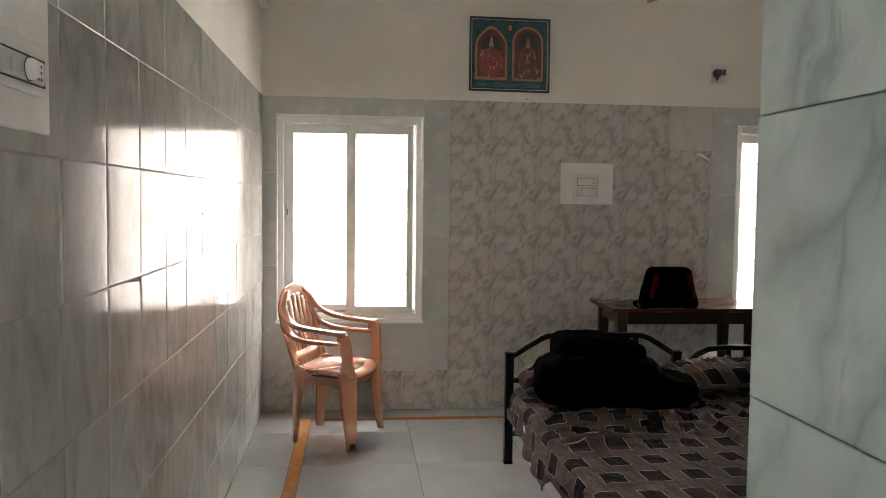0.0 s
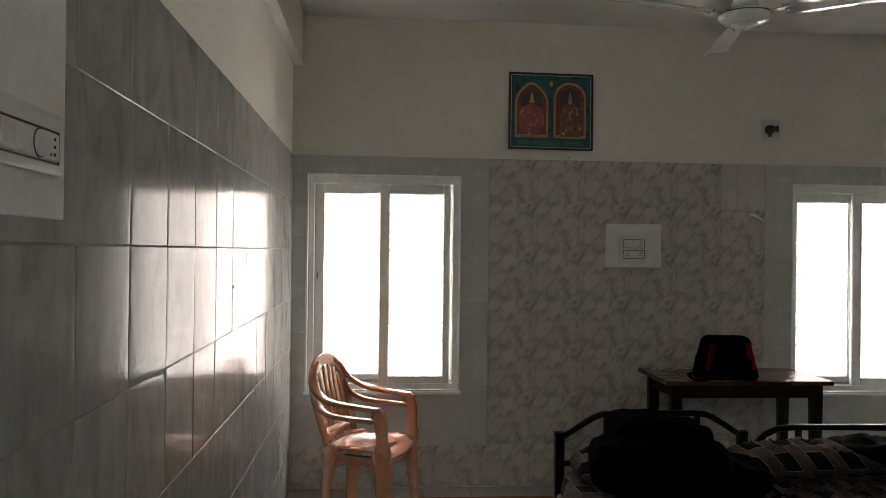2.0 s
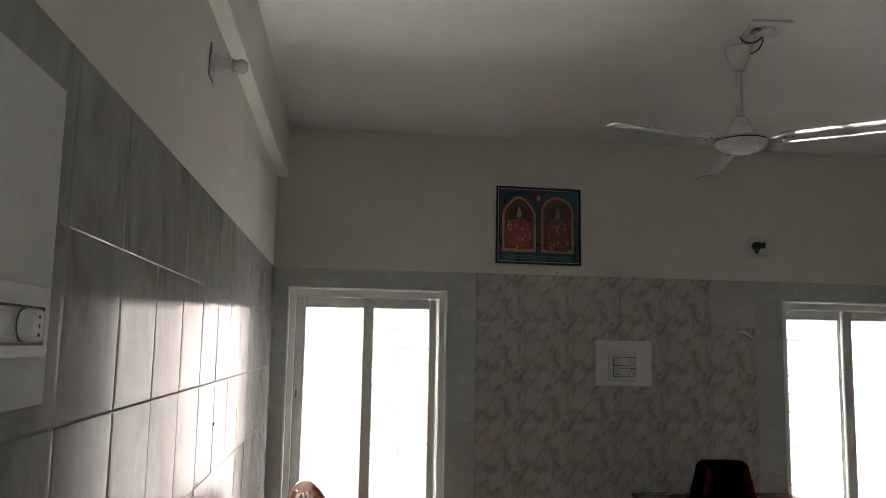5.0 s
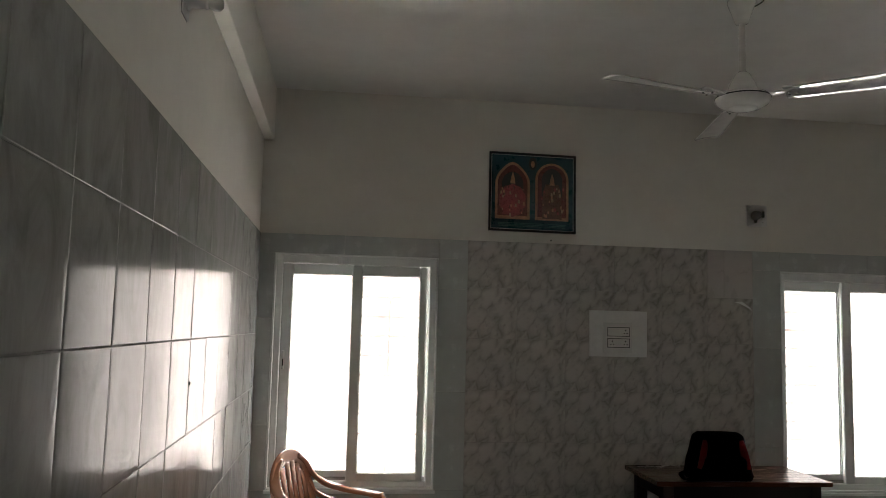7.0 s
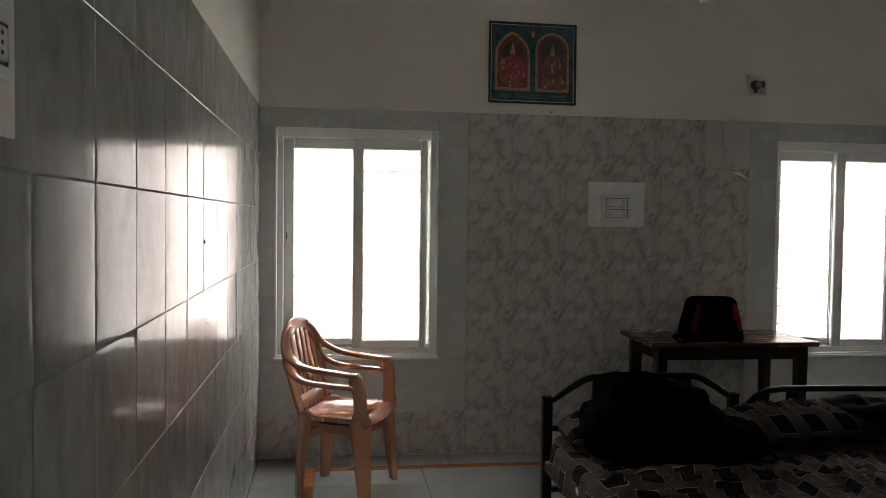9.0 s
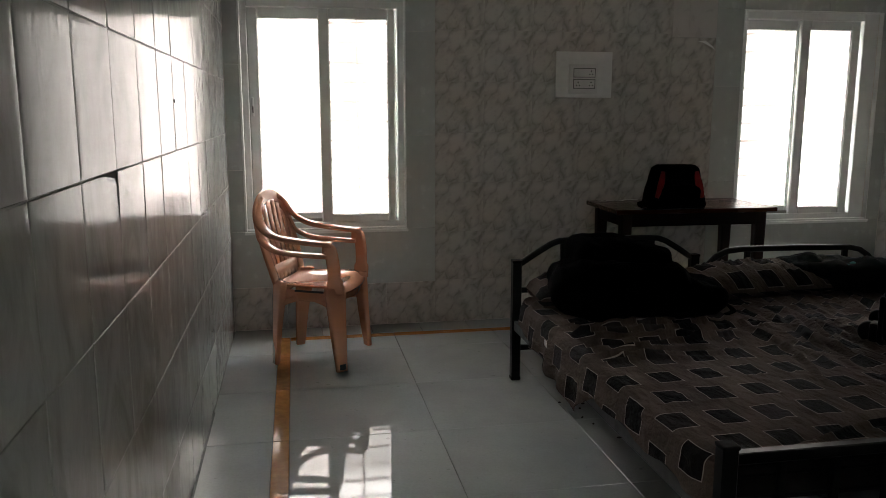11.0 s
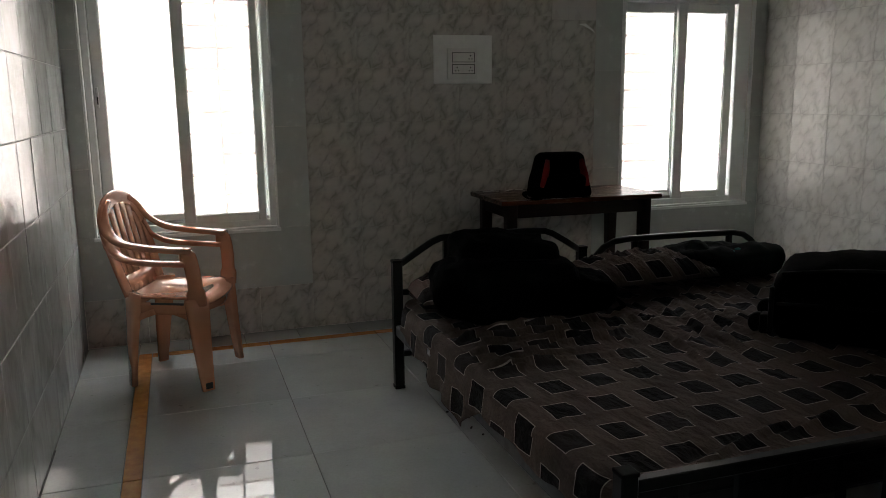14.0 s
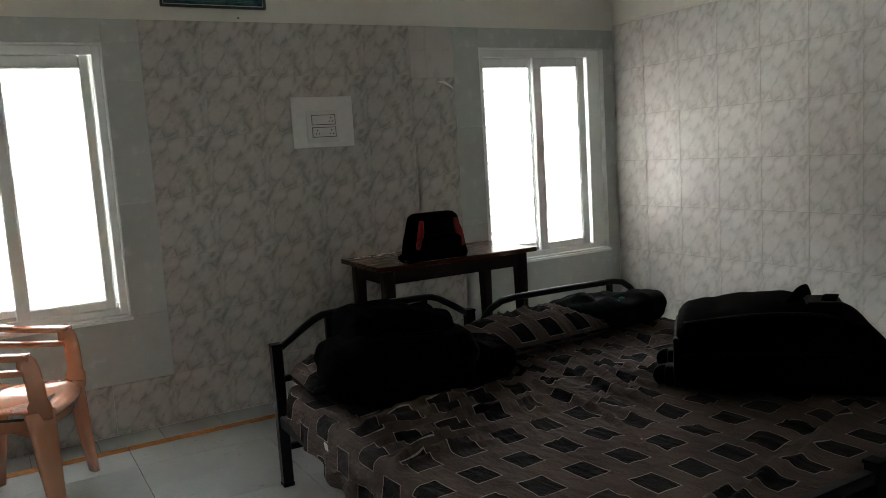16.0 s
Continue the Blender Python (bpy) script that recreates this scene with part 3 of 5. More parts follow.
# ---- armchair by the window ----
def plastic_chair(m):
    """Stackable one-piece armchair facing +x."""
    ch = thing("plastic_armchair", "salmon moulded plastic armchair standing beside the window", "chair", m)
    # seat: dished shell with rolled front lip
    bm = bmesh.new()
    nu, nv = 18, 16
    grid = {}
    for layer, dz in ((0, 0.0), (1, -0.012)):
        for i in range(nu + 1):
            s = i / nu
            x = -0.195 + 0.405 * s
            hw = 0.192 + 0.045 * s - 0.03 * max(0, s - 0.82) / 0.18 - 0.02 * max(0, 0.1 - s) / 0.1
            for j in range(nv + 1):
                q = 2 * j / nv - 1
                z = 0.432 - 0.022 * (1 - q * q) * math.sin(math.pi * min(1, s * 1.1)) ** 1 - 0.03 * max(0, s - 0.86) / 0.14 + 0.006 * abs(q) ** 6 + 0.01 * max(0, 0.2 - s) / 0.2
                grid[layer, i, j] = bm.verts.new((x - 0.025 * q * q * s, q * hw, z + dz))
    for i in range(nu):
        for j in range(nv):
            a = [(i, j), (i + 1, j), (i + 1, j + 1), (i, j + 1)]
            bm.faces.new([grid[0, p, q] for p, q in a])
            bm.faces.new([grid[1, p, q] for p, q in a][::-1])
    edge = [(i, 0) for i in range(nu)] + [(nu, j) for j in range(nv)] + [(i, nv) for i in range(nu, 0, -1)] + [(0, j) for j in range(nv, 0, -1)]
    for a, b in zip(edge, edge[1:] + edge[:1]):
        bm.faces.new((grid[0, *a], grid[1, *a], grid[1, *b], grid[0, *b]))
    part("seat", bm, M_CHAIR, ch, smooth=True)
    # skirt under the seat, with the stacking slots
    for sgn in (-1, 1):
        path = smooth_path([(-0.175, sgn * 0.186, 0.385), (0.0, sgn * 0.208, 0.378), (0.150, sgn * 0.224, 0.385)], 5)
        part("side_skirt", sweep(bmesh.new(), path, 0.012, 0.055, n=10, power=0.5), M_CHAIR, ch, smooth=True)
        part("slot", sweep(bmesh.new(), [(-0.07, sgn * 0.2075, 0.404), (0.09, sgn * 0.2215, 0.404)], 0.006, 0.011, n=8), M_LINE, ch)
    part("front_skirt", sweep(bmesh.new(), smooth_path([(0.165, -0.215, 0.385), (0.195, 0, 0.375), (0.165, 0.215, 0.385)], 6), 0.012, 0.05, n=10, power=0.5), M_CHAIR, ch, smooth=True)
    part("back_skirt", sweep(bmesh.new(), [(-0.178, -0.18, 0.39), (-0.186, 0, 0.385), (-0.178, 0.18, 0.39)], 0.012, 0.06, n=10, power=0.5), M_CHAIR, ch, smooth=True)
    for sgn in (-1, 1):
        part("front_leg", sweep(bmesh.new(), [(0.150, sgn * 0.220, 0.430), (0.155, sgn * 0.225, 0.36), (0.166, sgn * 0.231, 0.2), (0.178, sgn * 0.238, 0.07), (0.184, sgn * 0.241, 0.0)],
              [0.112, 0.104, 0.086, 0.068, 0.060], [0.044, 0.040, 0.034, 0.030, 0.028], up=(1, sgn, 0), n=16, power=0.4), M_CHAIR, ch, smooth=True)
        foot = boxed(-0.017, 0.017, -0.0165, -0.0125, 0.010, 0.040, bevel=0.002)
        bmesh.ops.transform(foot, matrix=pose(0.183, sgn * 0.241, 0, 0, 0, 45 if sgn < 0 else 135), verts=foot.verts)
        part("foot_recess", foot, M_LINE, ch)
        part("rear_leg", sweep(bmesh.new(), [(-0.158, sgn * 0.186, 0.45), (-0.166, sgn * 0.186, 0.36), (-0.182, sgn * 0.184, 0.2), (-0.196, sgn * 0.181, 0.0)],
              [0.104, 0.096, 0.074, 0.050], [0.046, 0.044, 0.034, 0.026], up=(-1, sgn, 0), n=16, power=0.42), M_CHAIR, ch, smooth=True)
        # arm: one rail from the crest to the front, a second below it
        arm = [(-0.285, sgn * 0.10, 0.862), (-0.275, sgn * 0.165, 0.825), (-0.245, sgn * 0.222, 0.755), (-0.175, sgn * 0.252, 0.700), (-0.07, sgn * 0.262, 0.676), (0.05, sgn * 0.260, 0.664), (0.148, sgn * 0.254, 0.656)]
        a = part("armrest", sweep(bmesh.new(), smooth_path(arm, 6), [0.040 + 0.022 * min(1, i / 20) for i in range(37)], 0.028, n=14, power=0.6), M_CHAIR, ch, smooth=True)
        low = [(-0.258, sgn * 0.196, 0.735), (-0.225, sgn * 0.226, 0.660), (-0.15, sgn * 0.248, 0.618), (-0.04, sgn * 0.256, 0.604), (0.06, sgn * 0.254, 0.599), (0.125, sgn * 0.250, 0.597)]
        part("lower_rail", sweep(bmesh.new(), smooth_path(low, 6), 0.050, 0.026, n=12, power=0.6), M_CHAIR, a, smooth=True)
        post = [(0.112, sgn * 0.254, 0.648), (0.138, sgn * 0.253, 0.632), (0.152, sgn * 0.248, 0.56), (0.156, sgn * 0.236, 0.46), (0.154, sgn * 0.226, 0.40)]
        part("arm_post", sweep(bmesh.new(), smooth_path(post, 5), [0.058] * 5 + [0.066] * 10 + [0.085] * 6, 0.030, up=(0.2, sgn, 0), n=14, power=0.55), M_CHAIR, a, smooth=True)
        for x0, x1 in ((-0.150, -0.055), (0.118, 0.035)):
            part("leg_bracket", sweep(bmesh.new(), smooth_path([(x0, sgn * (0.205 + 0.05 * x0), 0.285), (x0 * 0.82 + x1 * 0.18, sgn * 0.205, 0.335), (x1, sgn * (0.205 + 0.05 * x1), 0.366)], 6), 0.012, 0.03, up=(1, 0, 1), n=8, power=0.5), M_CHAIR, ch, smooth=True)
        part("corner_gusset", sweep(bmesh.new(), [(0.10, sgn * 0.250, 0.632), (0.145, sgn * 0.250, 0.632)], 0.022, 0.05, n=10, power=0.5), M_CHAIR, a, smooth=True)
    # back: arched rim and fanned slats
    rim = [(-0.178, -0.186, 0.44), (-0.220, -0.205, 0.60), (-0.262, -0.200, 0.745), (-0.282, -0.135, 0.838), (-0.290, 0.0, 0.872), (-0.282, 0.135, 0.838), (-0.262, 0.200, 0.745), (-0.220, 0.205, 0.60), (-0.178, 0.186, 0.44)]
    back = part("back_frame", sweep(bmesh.new(), smooth_path(rim, 7), 0.070, 0.022, up=(1, 0, 0.2), n=14, power=0.6), M_CHAIR, ch, smooth=True)
    for k in range(6):
        q = k - 2.5
        top = 0.848 - 0.010 * q * q
        s = [(-0.186, q * 0.054, 0.43), (-0.212, q * 0.055, 0.55), (-0.250, q * 0.059, 0.70), (-0.277, q * 0.060, top)]
        part("back_slat", sweep(bmesh.new(), smooth_path(s, 5), [0.053] * 4 + [0.047] * 5 + [0.044] * 4 + [0.05] * 3, 0.011, up=(1, 0, 0.25), n=10, power=0.5), M_CHAIR, back, smooth=True)
    part("lower_back", sweep(bmesh.new(), [(-0.186, 0, 0.425), (-0.203, 0, 0.52)], 0.37, 0.010, up=(1, 0, 0.2), n=12, power=0.4), M_CHAIR, back, smooth=True)
    return ch


plastic_chair(pose(-0.085, 4.865, 0, 0, 0, -21))

# ---- beds ----
BX0, BX1, BX2 = 0.84, 1.80, 2.86
BY0, BY1 = 2.35, 4.30


def bed(m, w, length, posts, crest, label):
    """Square-tube steel bed, head at +y; origin at the foot corner."""
    b = thing("steel_bed", label, "bed", m, "beds pushed together")
    for x, y, h in ((0, 0, posts[0]), (w, 0, posts[0]), (0, length, posts[1]), (w, length, posts[1])):
        p = part("post", boxed(x - 0.022, x + 0.022, y - 0.022, y + 0.022, 0.0, h, bevel=0.004), M_BLACKSTEEL, b)
        part("post_cap", boxed(x - 0.0235, x + 0.0235, y - 0.0235, y + 0.0235, h - 0.006, h + 0.006, bevel=0.004, seg=2), M_RUBBER, p)
        part("foot_pad", boxed(x - 0.0235, x + 0.0235, y - 0.0235, y + 0.0235, 0.0, 0.018, bevel=0.003), M_RUBBER, p)
    for x in (0, w):
        part("side_rail", boxed(x - 0.015, x + 0.015, 0.022, length - 0.022, 0.255, 0.305, bevel=0.003), M_BLACKSTEEL, b)
    hr = part("head_rail", sweep(bmesh.new(), [(x, length, z) for x, z in crest], 0.030, 0.030, up=(0, 1, 0), n=12, power=0.6), M_BLACKSTEEL, b, smooth=True)
    zt = crest[len(crest) // 2][1]
    for x in (0.235, w - 0.235):
        part("upright", boxed(x - 0.014, x + 0.014, length - 0.012, length + 0.012, 0.16, zt - 0.01, bevel=0.003), M_BLACKSTEEL, hr)
    part("head_lower_rail", boxed(0.022, w - 0.022, length - 0.012, length + 0.012, 0.150, 0.176, bevel=0.003), M_BLACKSTEEL, b)
    part("head_middle_rail", boxed(0.022, w - 0.022, length - 0.012, length + 0.012, 0.44, 0.465, bevel=0.003), M_BLACKSTEEL, b)
    part("foot_rail", boxed(0.022, w - 0.022, -0.016, 0.016, posts[0] - 0.05, posts[0] - 0.018, bevel=0.004), M_BLACKSTEEL, b)
    part("foot_lower_rail", boxed(0.022, w - 0.022, -0.012, 0.012, 0.150, 0.176, bevel=0.003), M_BLACKSTEEL, b)
    for i in range(1, 6):
        x = w * i / 6
        part("foot_bar", boxed(x - 0.009, x + 0.009, -0.009, 0.009, 0.17, posts[0] - 0.04), M_BLACKSTEEL, b)
    for i in range(1, 8):
        y = length * i / 8
        part("slat", boxed(0.015, w - 0.015, y - 0.03, y + 0.03, 0.285, 0.303), M_BLACKSTEEL, b)
    return b


bed(pose(BX0, BY0, 0), BX1 - BX0 - 0.03, BY1 - BY0, (0.49, 0.598),
    [(0.02, 0.585), (0.10, 0.635), (0.17, 0.676), (0.21, 0.690), (0.26, 0.693), (0.46, 0.695), (0.68, 0.693), (0.73, 0.690), (0.77, 0.676), (0.84, 0.635), (0.91, 0.59)],
    "black square-tube steel bed with sloping head rail")
bed(pose(BX1 + 0.03, BY0, 0), BX2 - BX1 - 0.03, BY1 - BY0, (0.47, 0.50),
    [(0.0, 0.50), (0.02, 0.545), (0.06, 0.585), (0.12, 0.612), (0.20, 0.620), (0.52, 0.618), (0.82, 0.612), (0.88, 0.600), (0.93, 0.568), (0.97, 0.52), (1.0, 0.48)],
    "black steel bed with rounded tube head rail")
for k, (x0, x1) in enumerate(((BX0 + 0.025, BX1 - 0.055), (BX1 + 0.055, BX2 - 0.025))):
    mt = thing("mattress", "thin dark mattress under a printed sheet", "mattress", pose(x0, BY0 + 0.03, 0.305), "mattresses")
    w, d = x1 - x0, BY1 - BY0 - 0.06
    part("cover", boxed(0, w, 0, d, 0.0, 0.105, bevel=0.03, seg=4), M_MATTRESS, mt, smooth=True)
    for z in (0.022, 0.083):
        loop = [(0.02, -0.002, z), (w - 0.02, -0.002, z), (w + 0.002, 0.02, z), (w + 0.002, d - 0.02, z), (w - 0.02, d + 0.002, z), (0.02, d + 0.002, z), (-0.002, d - 0.02, z), (-0.002, 0.02, z), (0.02, -0.002, z)]
        part("piping", sweep(bmesh.new(), loop, 0.008, 0.008, n=8, power=1.0), M_RUBBER, mt, smooth=True)


def crease_field(X, Y):
    """Height of the sheet's creases: long soft folds of several directions, denser where it is rumpled."""
    rg = np.random.RandomState(11)
    F = np.zeros_like(X)

    def crease(cx, cy, ang, length, amp, width, bend):
        ca, sa = np.cos(ang), np.sin(ang)
        a, b = (X - cx) * ca + (Y - cy) * sa, -(X - cx) * sa + (Y - cy) * ca
        b = b + bend * a * a + 0.012 * np.sin(a * 9 + cx * 40)
        fade = np.clip(1 - (a / length) ** 2, 0, 1) ** 1.5
        w = width * (0.7 + 0.6 * np.clip(a / length * 0.5 + 0.5, 0, 1))
        return amp * fade * (np.exp(-(b / w) ** 2) - 0.45 * np.exp(-((b - 1.9 * w) / (1.3 * w)) ** 2))
    for _ in range(26):     # rumpled band where the cloth is pulled over the near edge
        F += crease(rg.uniform(0.85, 1.45), rg.uniform(3.25, 3.75), rg.normal(-0.08, 0.20), rg.uniform(0.25, 0.6), rg.uniform(0.011, 0.022), rg.uniform(0.013, 0.021), rg.uniform(-0.5, 0.5))
    for _ in range(46):     # folds drawn down the bed from the pillow
        F += crease(rg.uniform(1.55, 2.75), rg.uniform(3.15, 4.05), rg.normal(1.40, 0.09), rg.uniform(0.3, 0.7), rg.uniform(0.009, 0.022), rg.uniform(0.011, 0.019), rg.uniform(-0.25, 0.25))
    for _ in range(34):     # small scattered creases
        F += crease(rg.uniform(0.85, 2.85), rg.uniform(2.4, 4.2), rg.uniform(0, 3.14), rg.uniform(0.10, 0.35), rg.uniform(0.002, 0.006), rg.uniform(0.008, 0.015), rg.uniform(-0.8, 0.8))
    for k in range(4):      # long pleats near the foot
        F += crease(1.35 + 0.3 * k, 2.50 + 0.07 * k + rg.uniform(-0.03, 0.03), 0.24, rg.uniform(0.4, 0.7), 0.016, 0.017, 0.08)
    for _ in range(30):     # sharp narrow ridges between the folds
        F += crease(rg.uniform(1.35, 2.4), rg.uniform(2.9, 4.0), rg.normal(1.45, 0.15), rg.uniform(0.15, 0.5), rg.uniform(0.004, 0.009), rg.uniform(0.006, 0.010), rg.uniform(-0.5, 0.5))
    return F * 0.95


def fold(x, y):
    """Gentle unevenness of the mattress."""
    return 0.007 * noise.noise(Vector((x * 3, y * 3, 2.2))) + 0.0018 * noise.noise(Vector((x * 19, y * 19, 3)))


def bedsheet():
    bm = bmesh.new()
    uvl = bm.loops.layers.uv.new("uv")
    ny = 210
    edge0, top, rad = BX0 - 0.010, 0.424, 0.035
    nx = 210
    gx = np.linspace(edge0 - 0.012 + rad, BX2, nx + 1)
    gy = BY0 + 0.028 + (BY1 - BY0 - 0.062) * np.arange(ny + 1) / ny
    F = crease_field(*np.meshgrid(gx, gy))
    rows_ = []
    for j in range(ny + 1):
        y = float(gy[j])
        t = j / ny
        # the hem hangs lower towards the head
        drop = 0.078 + 0.102 * min(1, max(0, (t - 0.42) / 0.10)) - 0.105 * min(1, max(0, (t - 0.56) / 0.36)) + 0.010 * noise.noise(Vector((y * 7, 1, 1))) + 0.012 * math.sin(y * 21)
        edge = edge0 + 0.045 * max(0.0, (t - 0.94) / 0.06) + 0.03 * max(0.0, (0.05 - t) / 0.05)
        row = []
        n_drop, n_arc = 14, 8
        for i in range(n_drop):
            d = drop * (1 - i / n_drop)
            flare = 0.030 * (d / 0.25) + 0.016 * math.sin(y * 31 + 2 * noise.noise(Vector((y * 5, d * 3, 0)))) * (d / 0.2) * (1 if t > 0.45 else 0.5) + 0.006 * noise.noise(Vector((y * 18, d * 12, 3)))
            row.append((Vector((edge - 0.012 - max(flare, -0.004), y, top - rad - d)), -d - rad * 1.57))
        for i in range(n_arc):
            a = math.pi / 2 * i / n_arc
            row.append((Vector((edge - 0.012 + rad * (1 - math.cos(a)), y, top - rad + rad * math.sin(a) + fold(edge, y) * math.sin(a))), -rad * 1.57 * (1 - i / n_arc)))
        x0 = edge - 0.012 + rad
        for i in range(nx + 1):
            x = x0 + (BX2 - x0) * i / nx
            sag = -0.012 * math.exp(-((x - BX1) / 0.04) ** 2)
            z = top + fold(x, y) + sag + float(F[j, i]) * min(1.0, i / 6)
            if i > nx - 5:
                z -= 0.018 * (i - nx + 5)
            row.append((Vector((x, y, z)), x - x0))
        rows_.append([(bm.verts.new(c), u, y) for c, u in row])
    ca, sa = math.cos(-0.05), math.sin(-0.05)
    for a, b in zip(rows_, rows_[1:]):
        for i in range(len(a) - 1):
            q = (a[i], a[i + 1], b[i + 1], b[i])
            f = bm.faces.new([v for v, *_ in q])
            for lp, (_, u, y) in zip(f.loops, q):
                lp[uvl].uv = (u * ca - y * sa, u * sa + y * ca)
    ob = part("bed_sheet", bm, M_SHEET, smooth=True)
    s = ob.modifiers.new("cloth", "SOLIDIFY")
    s.thickness, s.offset = 0.004, -1
    return tagged(ob, "crumpled taupe bedsheet printed with dark squares", "bedsheet")


bedsheet()


def uv_plane(me, k=1.0):
    lay_ = me.uv_layers.new(name="uv")
    for lp in me.loops:
        c = me.vertices[lp.vertex_index].co
        lay_.data[lp.index].uv = ((c.x + c.z * 0.6) * k, (c.y + c.z * 0.8) * k)


def pillow(m, size, seed, label):
    bm = bmesh.new()
    n = 40
    bmesh.ops.create_grid(bm, x_segments=n, y_segments=n, size=1.0)
    low = bmesh.new()
    for v in bm.verts:
        x, y = v.co.x, v.co.y
        r = max(0.0, (1 - abs(x) ** 2.6) * (1 - abs(y) ** 2.6)) ** 0.42
        pinch = 1 - 0.06 * (1 - abs(y)) * abs(x) ** 4
        q = Vector((x * 2.0 + seed, y * 3.0, seed))
        crease = 0.020 * (1 - abs(noise.noise(Vector((x * 6.5 + 1.2 * y + seed, y * 1.1, seed))))) ** 6 + 0.005 * noise.noise(q * 3)
        v.co = Vector((x * size[0] / 2, y * size[1] / 2 * pinch, 0.03 + r * (size[2] - 0.03) + crease * r))
    for v in bm.verts:
        low.verts.new((v.co.x, v.co.y, 0.0 + 0.03 * (1 - min(1, v.co.z / 0.05))))
    low.verts.ensure_lookup_table()
    bm.faces.ensure_lookup_table()
    for f in bm.faces:
        low.faces.new([low.verts[v.index] for v in f.verts][::-1])
    join(bm, low)
    bmesh.ops.remove_doubles(bm, verts=bm.verts, dist=0.0008)
    ob = part("pillow", bm, M_SHEET, smooth=True)
    uv_plane(ob.data)
    ob.matrix_world = m
    return tagged(ob, label, "pillow", "pillows")


pillow(pose(1.97, 4.12, 0.446, 0, 0, 3), (0.72, 0.32, 0.140), 2.0, "printed pillow in the same cloth as the sheet")
pillow(pose(1.17, 4.10, 0.444, 0, 0, -3), (0.60, 0.32, 0.14), 6.0, "printed pillow half hidden under a black bag")


# ---- bags ----
def strap(pts, w, parent, name="strap", material=None, up=(0, 0, 1)):
    return part(name, sweep(bmesh.new(), smooth_path(pts, 6), w, 0.005, n=8, power=0.5, up=up), material or M_BLACKCLOTH, parent, smooth=True)


def slumped_bag(m):
    b = thing("holdall", "slumped black cloth bag lying on the bed", "bag", m)
    body = part("body", soft_lump((0.60, 0.46, 0.22), 3.0, 0.55, 0.045, freq=5.5), M_BLACKCLOTH, b, smooth=True)
    bm = soft_lump((0.40, 0.26, 0.24), 8.0, 0.36, 0.035, freq=7)
    bmesh.ops.transform(bm, matrix=pose(0.0, 0.05, 0.070, 0, 7, 4), verts=bm.verts)
    part("flap", bm, M_BLACKCLOTH, b, smooth=True)
    bm = soft_lump((0.36, 0.28, 0.14), 5.0, 0.6, 0.03, freq=6.5)
    bmesh.ops.transform(bm, matrix=pose(0.28, -0.05, 0.0, 0, 0, 12), verts=bm.verts)
    part("side_pocket", bm, M_BLACKCLOTH, b, smooth=True)
    strap([(-0.16, -0.10, 0.21), (-0.05, -0.16, 0.245), (0.10, -0.14, 0.235), (0.20, -0.02, 0.215)], 0.03, b)
    strap([(0.20, 0.05, 0.2), (0.36, -0.02, 0.115), (0.50, -0.10, 0.02), (0.44, -0.18, 0.012)], 0.028, b)
    part("zip", sweep(bmesh.new(), smooth_path([(-0.285, -0.12, 0.11), (-0.12, -0.225, 0.115), (0.1, -0.228, 0.11), (0.27, -0.13, 0.10)], 6), 0.006, 0.010, n=8), M_RUBBER, body)
    return b


slumped_bag(pose(1.20, 3.93, 0.43, 0, 0, -4))


def garment(m):
    g = thing("folded_garment", "dark garment with teal print dropped on the bed", "clothing", m)
    part("body", soft_lump((0.56, 0.28, 0.135), 12.0, 0.6, 0.032, freq=7), M_GARMENT, g, smooth=True)
    bm = soft_lump((0.22, 0.18, 0.08), 14.0, 0.65, 0.02, freq=9)
    bmesh.ops.transform(bm, matrix=pose(-0.23, 0.02, 0.075, 0, -14, 20), verts=bm.verts)
    part("sleeve", bm, M_GARMENT, g, smooth=True)
    for k, (x, y, a) in enumerate(((-0.06, -0.07, 10), (0.06, -0.055, -15), (0.12, 0.03, 40))):
        bm = soft_lump((0.09, 0.035, 0.018), 20.0 + k, 0.7, 0.008, freq=14, n=24)
        bmesh.ops.transform(bm, matrix=pose(x, y, 0.108, 18, 0, a), verts=bm.verts)
        part("print_patch", bm, M_TEAL, g, smooth=True)
    return g


garment(pose(2.48, 4.13, 0.448, 0, 0, 2))


